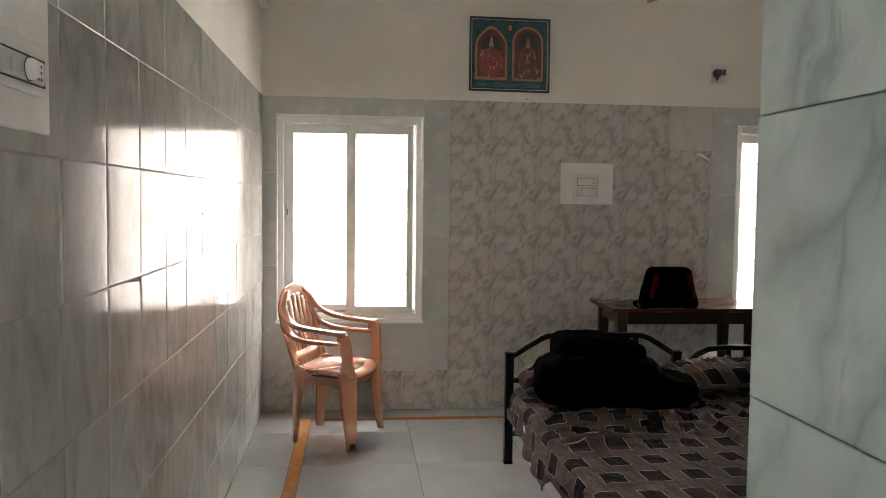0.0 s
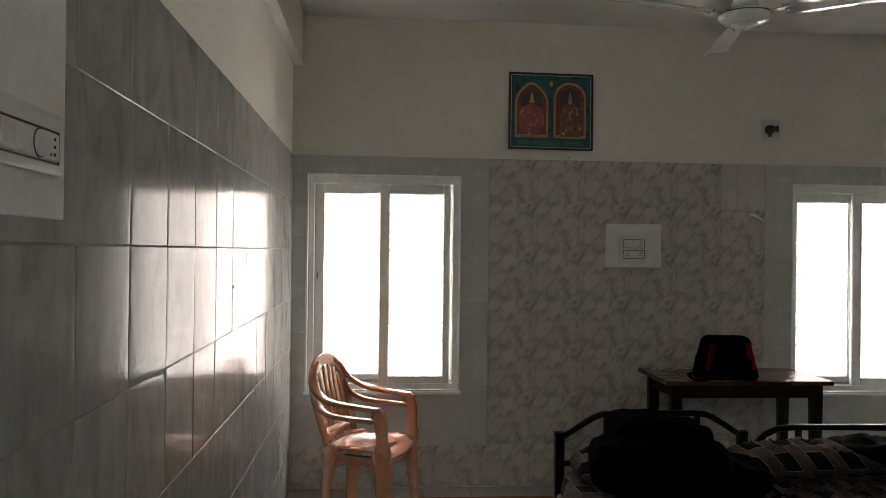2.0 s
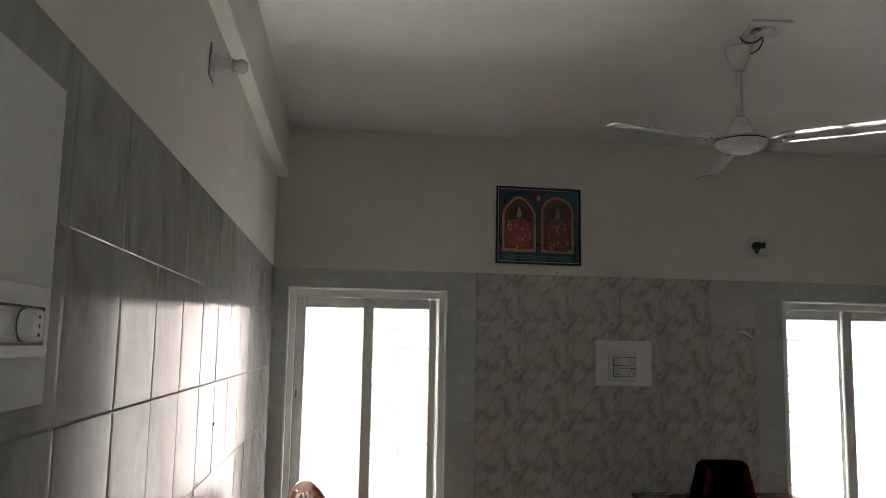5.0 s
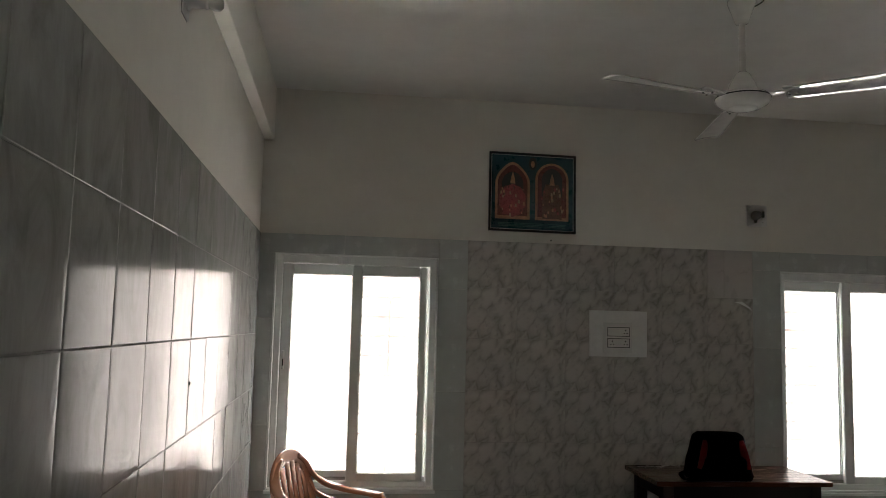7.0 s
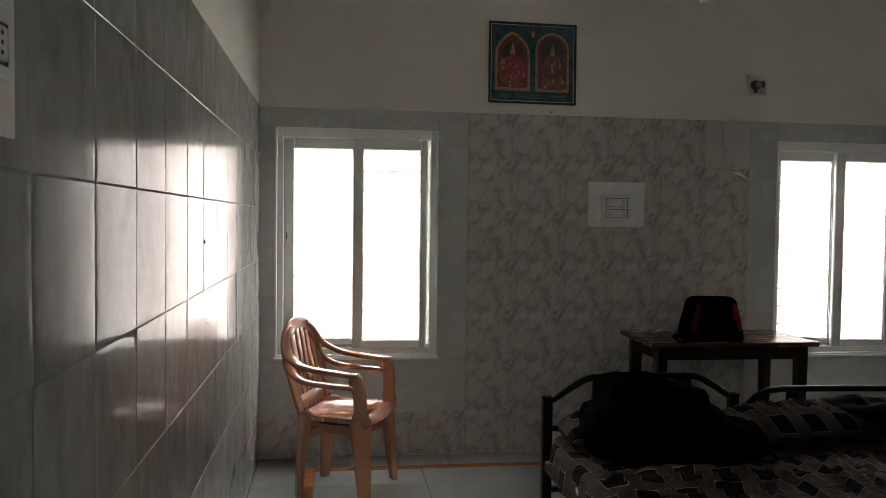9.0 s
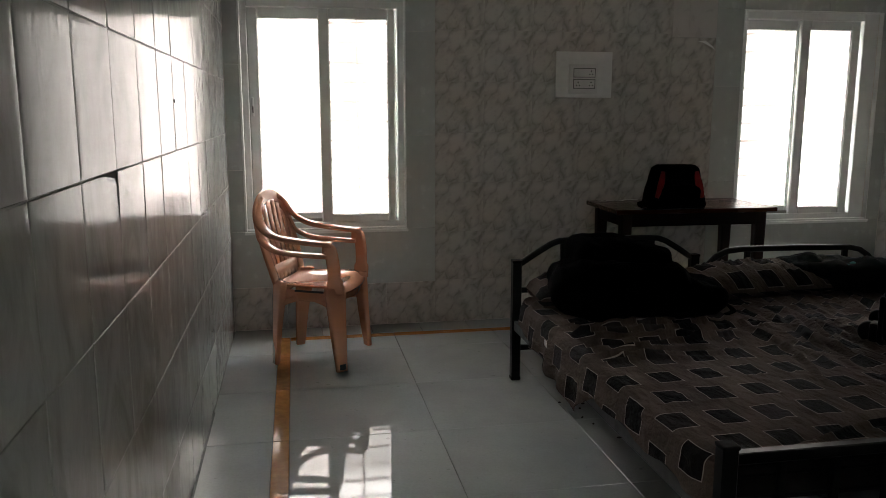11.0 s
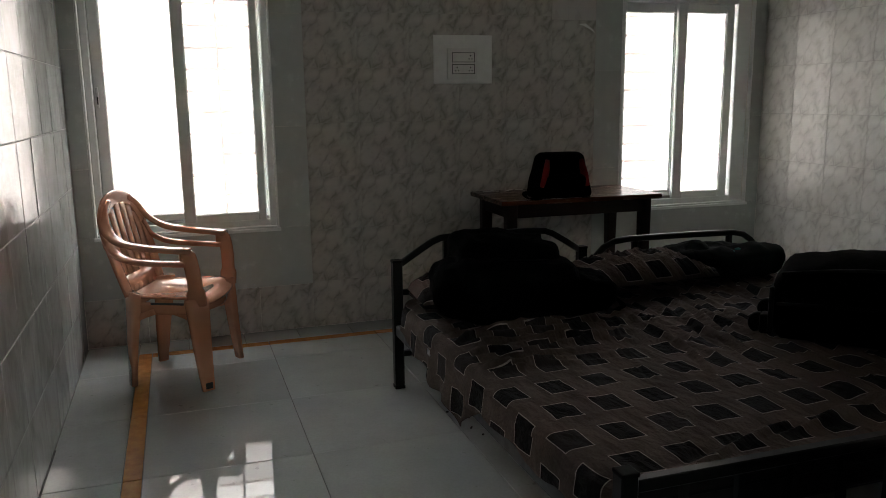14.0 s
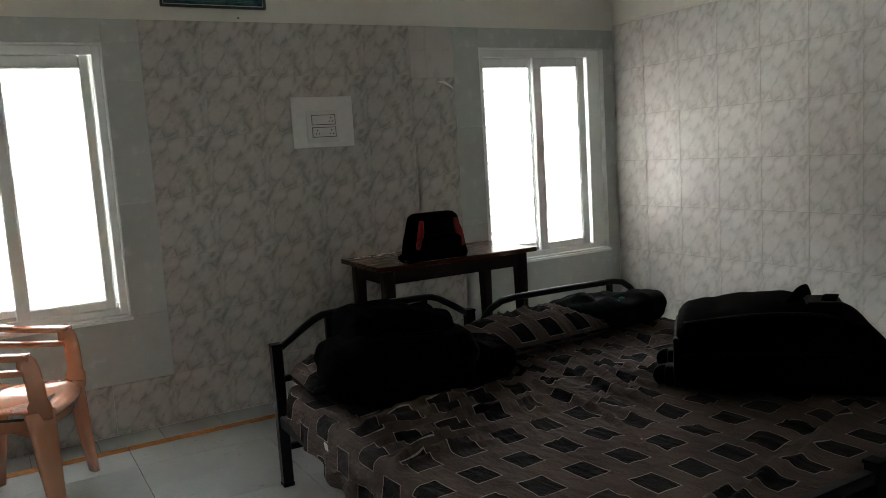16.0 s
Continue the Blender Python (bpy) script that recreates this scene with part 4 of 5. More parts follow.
def wheeled_bag(m):
    """Soft wheeled case lying on its back, wheels at -x."""
    s = thing("wheeled_suitcase", "large black soft-sided wheeled suitcase lying on the bed", "suitcase", m)
    bm = bmesh.new()
    nx, na = 40, 44
    rings = []
    for i in range(nx + 1):
        t = i / nx
        x = -0.36 + 0.74 * t
        h = 0.262 + 0.045 * math.sin(math.pi * min(1, t * 1.1)) - 0.14 * (max(0, t - 0.70) / 0.30) ** 2
        d = 0.47 - 0.08 * (max(0, t - 0.8) / 0.2) ** 2
        pinch = 1 - 0.25 * (max(0, 0.04 - t) / 0.04) - 0.35 * (max(0, t - 0.95) / 0.05) ** 2
        rr = []
        for j in range(na):
            a = 2 * math.pi * j / na
            c, q = math.cos(a), math.sin(a)
            y = math.copysign(abs(c) ** 0.42, c) * d / 2 * pinch
            z = h / 2 + math.copysign(abs(q) ** 0.42, q) * h / 2 * pinch
            o = 0.012 * noise.noise(Vector((x * 6, y * 6, z * 8))) + 0.006 * noise.noise(Vector((x * 16, y * 16, z * 18)))
            rr.append(bm.verts.new((x, y + o, max(0.0, z + o * (1 if z > 0.05 else 0)))))
        rings.append(rr)
    for a, b in zip(rings, rings[1:]):
        for j in range(na):
            bm.faces.new((a[j], a[(j + 1) % na], b[(j + 1) % na], b[j]))
    bm.faces.new(rings[0][::-1])
    bm.faces.new(rings[-1])
    body = part("body", bm, M_BLACKCLOTH, s, smooth=True)
    part("base_plate", boxed(-0.372, -0.352, -0.20, 0.20, 0.02, 0.20, bevel=0.01, seg=2), M_RUBBER, s)
    for y in (-0.13, 0.10):
        w = part("wheel_housing", boxed(-0.405, -0.350, y - 0.035, y + 0.035, 0.01, 0.085, bevel=0.012, seg=2), M_RUBBER, s)
        bm = lathe(bmesh.new(), [(0.008, -0.014), (0.036, -0.014), (0.040, -0.008), (0.040, 0.008), (0.036, 0.014), (0.008, 0.014)], 24, pose(-0.408, y, 0.045, 90, 0, 0))
        part("wheel", bm, M_RUBBER, w, smooth=True)
    part("piping", sweep(bmesh.new(), smooth_path([(-0.33, -0.20, 0.255), (-0.1, -0.218, 0.29), (0.10, -0.218, 0.292), (0.25, -0.19, 0.25)], 8), 0.012, 0.012, n=8, power=1), M_RUBBER, body)
    part("zip", sweep(bmesh.new(), smooth_path([(-0.34, -0.236, 0.15), (-0.1, -0.240, 0.16), (0.15, -0.236, 0.16), (0.28, -0.215, 0.14)], 8), 0.006, 0.012, n=8), M_RUBBER, body)
    strap([(0.02, -0.10, 0.296), (0.06, -0.02, 0.325), (0.10, 0.08, 0.322), (0.12, 0.15, 0.29)], 0.045, s, "carry_handle", up=(0.9, -0.3, 0.3))
    strap([(0.14, -0.12, 0.29), (0.16, -0.03, 0.312), (0.18, 0.06, 0.308), (0.18, 0.16, 0.28)], 0.05, s, "top_strap")
    part("handle_housing", boxed(0.08, 0.20, -0.09, 0.06, 0.275, 0.308, bevel=0.012, seg=2), M_RUBBER, s)
    part("buckle", boxed(0.165, 0.178, -0.225, -0.205, 0.245, 0.262, bevel=0.003), M_RUBBER, s)
    return s


wheeled_bag(pose(2.35, 3.07, 0.425, 0, 0, -48))


# ---- table ----
def side_table(m, w, d, h):
    t = thing("wooden_table", "brown varnished wooden table against the wall", "table", m)
    part("tabletop", boxed(0, w, 0, d, h - 0.026, h, bevel=0.005, seg=2), M_TABLE, t)
    ix, iy = 0.055, 0.045
    for x0, x1, y0, y1 in ((ix, w - ix, iy, iy + 0.02), (ix, w - ix, d - iy - 0.02, d - iy), (ix, ix + 0.02, iy, d - iy), (w - ix - 0.02, w - ix, iy, d - iy)):
        part("apron", boxed(x0 + 0.003, x1 - 0.003, y0 + 0.003, y1, h - 0.105, h - 0.026, bevel=0.002), M_TABLE_SHADED, t)
    for x, y in ((ix + 0.022, iy + 0.022), (w - ix - 0.022, iy + 0.022), (ix + 0.022, d - iy - 0.022), (w - ix - 0.022, d - iy - 0.022)):
        part("leg", sweep(bmesh.new(), [(x, y, h - 0.027), (x, y, h - 0.15), (x, y, h * 0.45), (x, y, 0.0)], [0.066, 0.066, 0.058, 0.050], [0.066, 0.066, 0.058, 0.050], up=(0, 1, 0), n=16, power=0.35), M_TABLE_SHADED, t)
    part("foot_rail", boxed(ix + 0.03, w - ix - 0.03, d - iy - 0.035, d - iy - 0.012, 0.16, 0.20, bevel=0.003), M_TABLE_SHADED, t)
    return t


side_table(pose(1.605, 4.905, 0, 0, 0, -1.2), 1.0, 0.53, 0.754)


def backpack(m):
    b = thing("backpack", "black backpack with red side panels on the table", "bag", m)
    bm = bmesh.new()
    n, k = 40, 26
    rings = []
    for i in range(k + 1):
        t = i / k
        w, d = 0.345 - 0.105 * t, 0.19 - 0.05 * t
        if t > 0.9:
            w -= 0.03 * ((t - 0.9) / 0.1) ** 2
            d -= 0.05 * ((t - 0.9) / 0.1) ** 2
        if t < 0.06:
            w -= 0.03 * (1 - t / 0.06)
        rr = []
        for j in range(n):
            a = 2 * math.pi * j / n
            c, q = math.cos(a), math.sin(a)
            v = Vector((math.copysign(abs(c) ** 0.5, c) * w / 2, math.copysign(abs(q) ** 0.5, q) * d / 2, 0.238 * t))
            v += Vector((c, q, 0)) * 0.007 * noise.noise(v * 14)
            rr.append(bm.verts.new(v))
        rings.append(rr)
    for a, c in zip(rings, rings[1:]):
        for j in range(n):
            bm.faces.new((a[j], a[(j + 1) % n], c[(j + 1) % n], c[j]))
    bm.faces.new(rings[0][::-1])
    bm.faces.new(rings[-1])
    part("body", bm, M_BLACKCLOTH, b, smooth=True)
    for sgn, w in ((-1, 0.030), (1, 0.040)):
        p = [(sgn * 0.128, -0.084, 0.06), (sgn * 0.112, -0.084, 0.11), (sgn * 0.100, -0.078, 0.16), (sgn * 0.093, -0.071, 0.205)]
        part("side_panel", sweep(bmesh.new(), smooth_path(p, 5), [0.020 + w * 0.5 * math.sin(math.pi * i / 15) for i in range(16)], 0.012, up=(0, 1, 0), n=10, power=0.7), M_RED, b, "red fabric panel", smooth=True)
    bm = soft_lump((0.21, 0.05, 0.12), 31.0, 0.5, 0.006, freq=12, n=32)
    bmesh.ops.transform(bm, matrix=pose(0, -0.095, 0.008), verts=bm.verts)
    part("front_pocket", bm, M_BLACKCLOTH, b, smooth=True)
    strap([(-0.16, -0.02, 0.04), (-0.21, -0.05, 0.03), (-0.20, -0.09, 0.006), (-0.12, -0.11, 0.006)], 0.025, b, "shoulder_strap")
    return b


backpack(pose(2.005, 5.02, 0.754, 0, 0, -4) @ Matrix.Diagonal((1.09, 1.05, 1.05, 1)))
rng = random.Random(4)
for k in range(5):
    bm = bmesh.new()
    bmesh.ops.create_grid(bm, x_segments=4, y_segments=3, size=0.5)
    for v in bm.verts:
        v.co = Vector((v.co.x * 0.05, v.co.y * 0.022, 0.004 + 0.004 * noise.noise(v.co * 3 + Vector((k, 0, 0)))))
    ob = part("paper_scrap", bm, M_PAPER, smooth=True)
    ob.matrix_world = pose(1.69 + 0.055 * k, 5.355 + rng.uniform(-0.02, 0.03), 0.755, 0, 0, rng.uniform(-25, 25))
    ob.modifiers.new("sheet", "SOLIDIFY").thickness = 0.001
    tagged(ob, "small crumpled white paper scrap on the table", "paper", "paper scraps")


# ---- framed print ----
def framed_print(m, w, h):
    """Print of two arched shrine niches, in plain shapes; hangs in the xz plane, faces -y."""
    f = thing("framed_print", "black-framed teal print of two arched shrines on the wall", "picture", m)
    part("frame", ring(-w / 2, w / 2, -h / 2, h / 2, -0.020, 0.0, 0.012, 0.012, 0.012, 0.012, 0.002), M_FRAME, f)
    p = part("print", boxed(-w / 2 + 0.008, w / 2 - 0.008, -0.010, -0.002, -h / 2 + 0.008, h / 2 - 0.008), M_PRINT, f, "teal printed ground")
    part("border_line", ring(-w / 2 + 0.014, w / 2 - 0.014, -h / 2 + 0.014, h / 2 - 0.014, -0.0112, -0.0098, 0.003, 0.003, 0.003, 0.003, 0.0), M_PATCH, f)

    def shape(name, pts, y, material):
        bm = bmesh.new()
        a = [bm.verts.new((x, y, z)) for x, z in pts]
        b = [bm.verts.new((x, y + 0.0018, z)) for x, z in pts]
        bm.faces.new(a)
        bm.faces.new(b[::-1])
        for i in range(len(a)):
            bm.faces.new((a[i], b[i], b[(i + 1) % len(a)], a[(i + 1) % len(a)]))
        part(name, bm, material, p)

    def arch(cx, z0, z1, hw, point=0.0, n=14):
        pts = [(cx - hw, z0), (cx + hw, z0)]
        for i in range(n + 1):
            a = math.pi * i / n
            pts.append((cx + hw * math.cos(a), z1 + (hw * math.sin(a)) * (1 + point * math.sin(a) ** 6)))
        return pts
    for cx, hw, pt, z1 in ((-0.125, 0.108, 0.25, 0.052), (0.122, 0.105, 0.0, 0.085)):
        shape("arch", arch(cx, -0.17, z1, hw, pt), -0.0118, M_ORANGE)
        shape("arch_band", arch(cx, -0.15, z1, hw * 0.86, pt), -0.0128, M_MAROON)
        shape("niche", arch(cx, -0.02, z1 + 0.0, hw * 0.62, 0.1), -0.0138, M_LINE)
        if cx < 0:
            body = [(cx + r * math.cos(2 * math.pi * i / 20) * 0.82, -0.055 + r * math.sin(2 * math.pi * i / 20)) for i in range(20) for r in (0.098 + 0.006 * (i % 2),)]
        else:
            body = [(cx - 0.062, -0.16), (cx + 0.062, -0.16), (cx + 0.058, 0.0), (cx + 0.04, 0.055), (cx - 0.04, 0.055), (cx - 0.058, 0.0)]
        shape("drape", body, -0.0148, M_ROSE if cx < 0 else M_UMBER)
        shape("finial", [(cx - 0.016, 0.05), (cx + 0.016, 0.05), (cx + 0.012, 0.085), (cx, 0.125), (cx - 0.012, 0.085)], -0.0158, M_ORANGE)
        rg = random.Random(int(hw * 1000))
        for i in range(34):
            x, z = cx + rg.uniform(-0.075, 0.075), rg.uniform(-0.15, 0.03)
            s = rg.uniform(0.004, 0.011)
            shape("garland_mark", [(x - s * 0.6, z - s), (x + s * 0.6, z - s), (x + s * 0.5, z + s), (x - s * 0.5, z + s)], -0.0162 - 0.00002 * i, (M_ORANGE, M_MAROON, M_CREAM, M_ROSE)[i % 4])
    shape("lamp_oval", [(0.0 + 0.024 * math.cos(2 * math.pi * i / 18), 0.182 + 0.040 * math.sin(2 * math.pi * i / 18)) for i in range(18)], -0.0118, M_LINE)
    shape("lamp_flame", [(0.0 + 0.012 * math.cos(2 * math.pi * i / 12), 0.178 + 0.022 * math.sin(2 * math.pi * i / 12)) for i in range(12)], -0.0128, M_ORANGE)
    for i in range(3):
        shape("caption_bar", [(-0.21, -0.196 - i * 0.009), (0.21, -0.196 - i * 0.009), (0.21, -0.192 - i * 0.009), (-0.21, -0.192 - i * 0.009)], -0.0115, M_TEALPALE)
    return f


framed_print(pose(1.031, YB + TH - 0.001, 2.386, -2.5, 0.4, 0), 0.545, 0.492)
ob = part("nail", lathe(bmesh.new(), [(0.004, 0.0), (0.005, 0.004), (0.002, 0.006), (0.002, 0.02)], 10, pose(1.15, YB - 0.012, 2.095, -90, 0, 0)), M_LINE)
tagged(ob, "small dark nail in the painted wall", "nail")


# ---- switches and lamp holders ----
def socket_panel(m):
    """Plaster patch with a two-row socket plate, faces -y."""
    s = thing("socket_panel", "white socket plate set in a square plaster patch", "socket", m)
    part("patch", boxed(-0.183, 0.183, -0.014, -0.0085, -0.140, 0.140, bevel=0.002), M_PATCH, s, "uneven white plaster")
    part("plate", boxed(-0.100, 0.085, -0.024, -0.014, -0.115, 0.065, bevel=0.004, seg=2), M_PLAST, s)
    for k, z in enumerate((0.012, -0.056)):
        r = part("socket_module", boxed(-0.068, 0.066, -0.027, -0.024, z - 0.024, z + 0.024, bevel=0.001), M_PLAST, s)
        part("outline", ring(-0.072, 0.070, z - 0.028, z + 0.028, -0.0256, -0.0238, 0.0032, 0.0032, 0.0032, 0.0032, 0), M_LINE, r)
        for cx in ((0.042,) if k == 0 else (-0.042, 0.042)):
            for dx, dz, rad in ((0, 0.010, 0.0045), (-0.009, -0.009, 0.0036), (0.009, -0.009, 0.0036)):
                part("pin_hole", lathe(bmesh.new(), [(rad, 0), (rad, 0.0008)], 10, pose(cx + dx, -0.0278, z + dz, -90, 0, 0)), M_LINE, r)
        for cx in ((-0.035, -0.01) if k == 0 else (0.0,)):
            part("rocker", boxed(cx - 0.010, cx + 0.010, -0.030, -0.027, z - 0.016, z + 0.016, bevel=0.002), M_PLAST, r)
    return s


socket_panel(pose(1.579, YB + TH, 1.537))


def fan_regulator(m):
    """Plaster patch with a switch plate and a round regulator, on the west wall; local x runs along the wall towards the passage, faces -y."""
    s = thing("fan_regulator_panel", "white switch plate with round fan regulator in plaster", "switch", m)
    part("patch", boxed(-0.26, 0.172, -0.014, -0.0085, -0.240, 0.222, bevel=0.002), M_PATCH, s, "rough white plaster patch")
    part("plate", boxed(-0.21, 0.130, -0.026, -0.014, -0.172, -0.074, bevel=0.004, seg=2), M_PLAST, s)
    r = part("switch_module", boxed(-0.185, 0.107, -0.030, -0.026, -0.151, -0.109, bevel=0.001), M_PLAST, s)
    part("outline", ring(-0.190, 0.112, -0.156, -0.104, -0.0285, -0.0258, 0.0035, 0.0035, 0.0035, 0.0035, 0), M_LINE, r)
    k = part("regulator_knob", lathe(bmesh.new(), [(0.020, 0.0), (0.020, 0.004), (0.017, 0.014), (0.013, 0.016)], 28, pose(0.034, -0.029, -0.130, 90, 0, 0)), M_PLAST, s, smooth=True)
    part("knob_rim", lathe(bmesh.new(), [(0.0222, 0.0), (0.0222, 0.0018)], 28, pose(0.034, -0.0292, -0.130, 90, 0, 0)), M_LINE, k)
    for x in (0.074, 0.088):
        for z in (-0.118, -0.130, -0.142):
            part("pin_hole", lathe(bmesh.new(), [(0.0030, 0), (0.0030, 0.0008)], 10, pose(x, -0.0306, z, 90, 0, 0)), M_LINE, r)
    for x in (-0.03, -0.075, -0.12, -0.16):
        part("rocker", boxed(x - 0.016, x + 0.016, -0.034, -0.030, -0.146, -0.114, bevel=0.002), M_PLAST, r)
    return s


fan_regulator(pose(XL - TH, 1.636, 1.770, 0, 0, 90))


def wall_holder(m):
    h = thing("lamp_holder_plate", "white wall plate with an empty black lamp holder", "lamp holder", m)
    part("plate", boxed(-0.065, 0.065, -0.020, 0.0, -0.068, 0.068, bevel=0.006, seg=2), M_PLAST, h)
    part("holder", lathe(bmesh.new(), [(0.030, 0.0), (0.030, 0.016), (0.024, 0.02), (0.022, 0.05), (0.018, 0.052)], 24, pose(-0.018, -0.019, 0.0, 90, 0, 0)), M_HOLDER, h, "dark round holder", smooth=True)
    part("tail", boxed(-0.026, -0.006, -0.034, -0.019, -0.048, -0.020, bevel=0.006, seg=2), M_HOLDER, h)
    part("switch", boxed(0.028, 0.044, -0.030, -0.019, -0.012, 0.030, bevel=0.003), M_LINE, h)
    for x, z in ((0.036, -0.042), (-0.05, 0.055)):
        part("screw", lathe(bmesh.new(), [(0.004, 0), (0.003, 0.002)], 10, pose(x, -0.0205, z, 90, 0, 0)), M_METAL, h)
    return h


bm = bmesh.new()
vs = [bm.verts.new((x, YB - 0.0012, z)) for x, z in ((2.335, 1.752), (2.375, 1.742), (2.43, 1.715), (2.452, 1.700), (2.440, 1.722), (2.385, 1.757))]
bmesh.ops.solidify(bm, geom=[bm.faces.new(vs)], thickness=0.001)
part("chip", bm, M_PATCH, wall_north, "chipped tile corner showing white body")

wall_holder(pose(2.492, YB + TH, 2.303))


def bulb_bracket(m):
    """Batten holder with a small milky bulb; sticks out along +x."""
    b = thing("wall_bulb", "white batten lamp holder with a small milky bulb", "wall lamp", m)
    part("back_plate", boxed(0.004, 0.012, -0.045, 0.045, -0.052, 0.052, bevel=0.002), M_PLAST, b)
    # black rim behind the plate stands in for its shadow on the wall
    part("shadow_gasket", boxed(0.0, 0.004, -0.048, 0.048, -0.055, 0.055), M_LINE, b)
    part("base", lathe(bmesh.new(), [(0.032, 0.008), (0.032, 0.022), (0.022, 0.03), (0.020, 0.085), (0.022, 0.088), (0.022, 0.10)], 24, pose(0, 0, 0, 0, 90, 0)), M_PLAST, b, smooth=True)
    part("bulb", lathe(bmesh.new(), [(0.014, 0.095), (0.018, 0.105), (0.023, 0.125), (0.022, 0.145), (0.013, 0.158), (0.002, 0.161)], 24, pose(0, 0, 0, 0, 90, 0)), M_BULB, b, smooth=True)
    return b


bulb_bracket(pose(XL - TH, 3.05, 2.482, 0, 3, 0) @ Matrix.Diagonal((0.70, 0.95, 0.95, 1)))


# ---- ceiling fan ----
def ceiling_fan(m, turn, drop):
    f = thing("ceiling_fan", "cream three-blade ceiling fan at rest", "ceiling fan", m)
    part("hook", tube(smooth_path([(0, 0, 0.0), (0.012, 0, -0.02), (0.0, 0, -0.045), (-0.012, 0, -0.035)], 5), 0.006), M_METAL, f)
    part("canopy", lathe(bmesh.new(), [(0.018, -0.140), (0.026, -0.137), (0.044, -0.085), (0.056, -0.052), (0.057, -0.042), (0.046, -0.042), (0.02, -0.08)], 32), M_FAN, f, smooth=True)
    part("down_rod", lathe(bmesh.new(), [(0.0125, -drop + 0.09), (0.0125, -0.03)], 16), M_FAN, f, smooth=True)
    part("lower_canopy", lathe(bmesh.new(), [(0.058, -drop + 0.012), (0.060, -drop + 0.02), (0.052, -drop + 0.045), (0.030, -drop + 0.088), (0.016, -drop + 0.100)], 32), M_FAN, f, smooth=True)
    mo = part("motor", lathe(bmesh.new(), [(0.03, -drop - 0.055), (0.070, -drop - 0.052), (0.098, -drop - 0.036), (0.108, -drop - 0.022), (0.108, -drop - 0.008), (0.095, -drop + 0.004), (0.06, -drop + 0.012), (0.02, -drop + 0.014)], 40), M_FAN, f, smooth=True)
    part("seam", lathe(bmesh.new(), [(0.1095, -drop - 0.013), (0.1095, -drop - 0.008)], 40), M_LINE, mo)
    part("bottom_cap", lathe(bmesh.new(), [(0.002, -drop - 0.066), (0.03, -drop - 0.064), (0.055, -drop - 0.056), (0.062, -drop - 0.048)], 32), M_FAN, mo, smooth=True)
    for k in range(3):
        a = radians(turn + 120 * k)
        ca, sa = math.cos(a), math.sin(a)
        ax, side = Vector((ca, sa, 0)), Vector((-sa, ca, 0))
        z = -drop - 0.012
        bm = bmesh.new()
        top, bot = [], []
        n = 18
        for i in range(n + 1):
            t = i / n
            r = 0.16 + 0.49 * t
            half = (0.046 + 0.020 * t) * (1 - max(0, t - 0.93) * 3.2)
            pitch = -radians(14 - 5 * t)
            cam_ = 0.006
            rt, rb = [], []
            for j in range(9):
                q = 2 * j / 8 - 1
                p = ax * r + side * (half * q * math.cos(pitch)) + Vector((0, 0, z + half * q * math.sin(pitch) + cam_ * (1 - q * q) - 0.008 * t))
                rt.append(bm.verts.new(p))
                rb.append(bm.verts.new(p - Vector((0, 0, 0.0022))))
            top.append(rt)
            bot.append(rb)
        for i in range(n):
            for j in range(8):
                bm.faces.new((top[i][j], top[i + 1][j], top[i + 1][j + 1], top[i][j + 1]))
                bm.faces.new((bot[i][j + 1], bot[i + 1][j + 1], bot[i + 1][j], bot[i][j]))
            for j in (0, 8):
                bm.faces.new((top[i][j], bot[i][j], bot[i + 1][j], top[i + 1][j]))
        for i in (0, n):
            for j in range(8):
                bm.faces.new((top[i][j], top[i][j + 1], bot[i][j + 1], bot[i][j]))
        bl = part("blade", bm, M_FAN, f, smooth=True)
        arm = [ax * 0.085 + Vector((0, 0, z)), ax * 0.13 + Vector((0, 0, z + 0.004)), ax * 0.22 + Vector((0, 0, z + 0.008))]
        part("blade_arm", sweep(bmesh.new(), arm, [0.035, 0.04, 0.062], 0.005, n=10, power=0.5), M_FAN, bl, smooth=True)
        for r, s in ((0.175, -0.016), (0.175, 0.016), (0.207, 0.0)):
            part("rivet", lathe(bmesh.new(), [(0.005, -0.008), (0.004, -0.011)], 10, Matrix.Translation(ax * r + side * s + Vector((0, 0, z + 0.004)))), M_LINE, bl)
    part("cord", tube(smooth_path([(0.045, -0.02, -0.07), (0.075, -0.03, -0.05), (0.09, -0.035, -0.02), (0.085, -0.05, -0.004)], 6), 0.003), M_LINE, f)
    return f


ceiling_fan(pose(1.470, 3.690, ZC), 77, 0.440)
cb = thing("ceiling_box", "open square ceiling box with loose wiring beside fan hook", "junction box", pose(1.518, 3.56, ZC, 0, 0, -6))
part("cover", boxed(-0.085, 0.085, -0.085, 0.085, -0.010, 0.0, bevel=0.003), M_PLAST, cb)
part("rose", lathe(bmesh.new(), [(0.02, -0.035), (0.032, -0.032), (0.040, -0.018), (0.042, -0.010)], 24), M_PLAST, cb, smooth=True)
part("terminal", boxed(-0.055, -0.022, -0.03, 0.02, -0.024, -0.010, bevel=0.003), M_METAL, cb)
part("wire", tube(smooth_path([(0.0, 0.0, -0.03), (-0.03, 0.03, -0.05), (-0.06, 0.055, -0.04), (-0.07, 0.08, -0.012)], 6), 0.0035), M_LINE, cb)

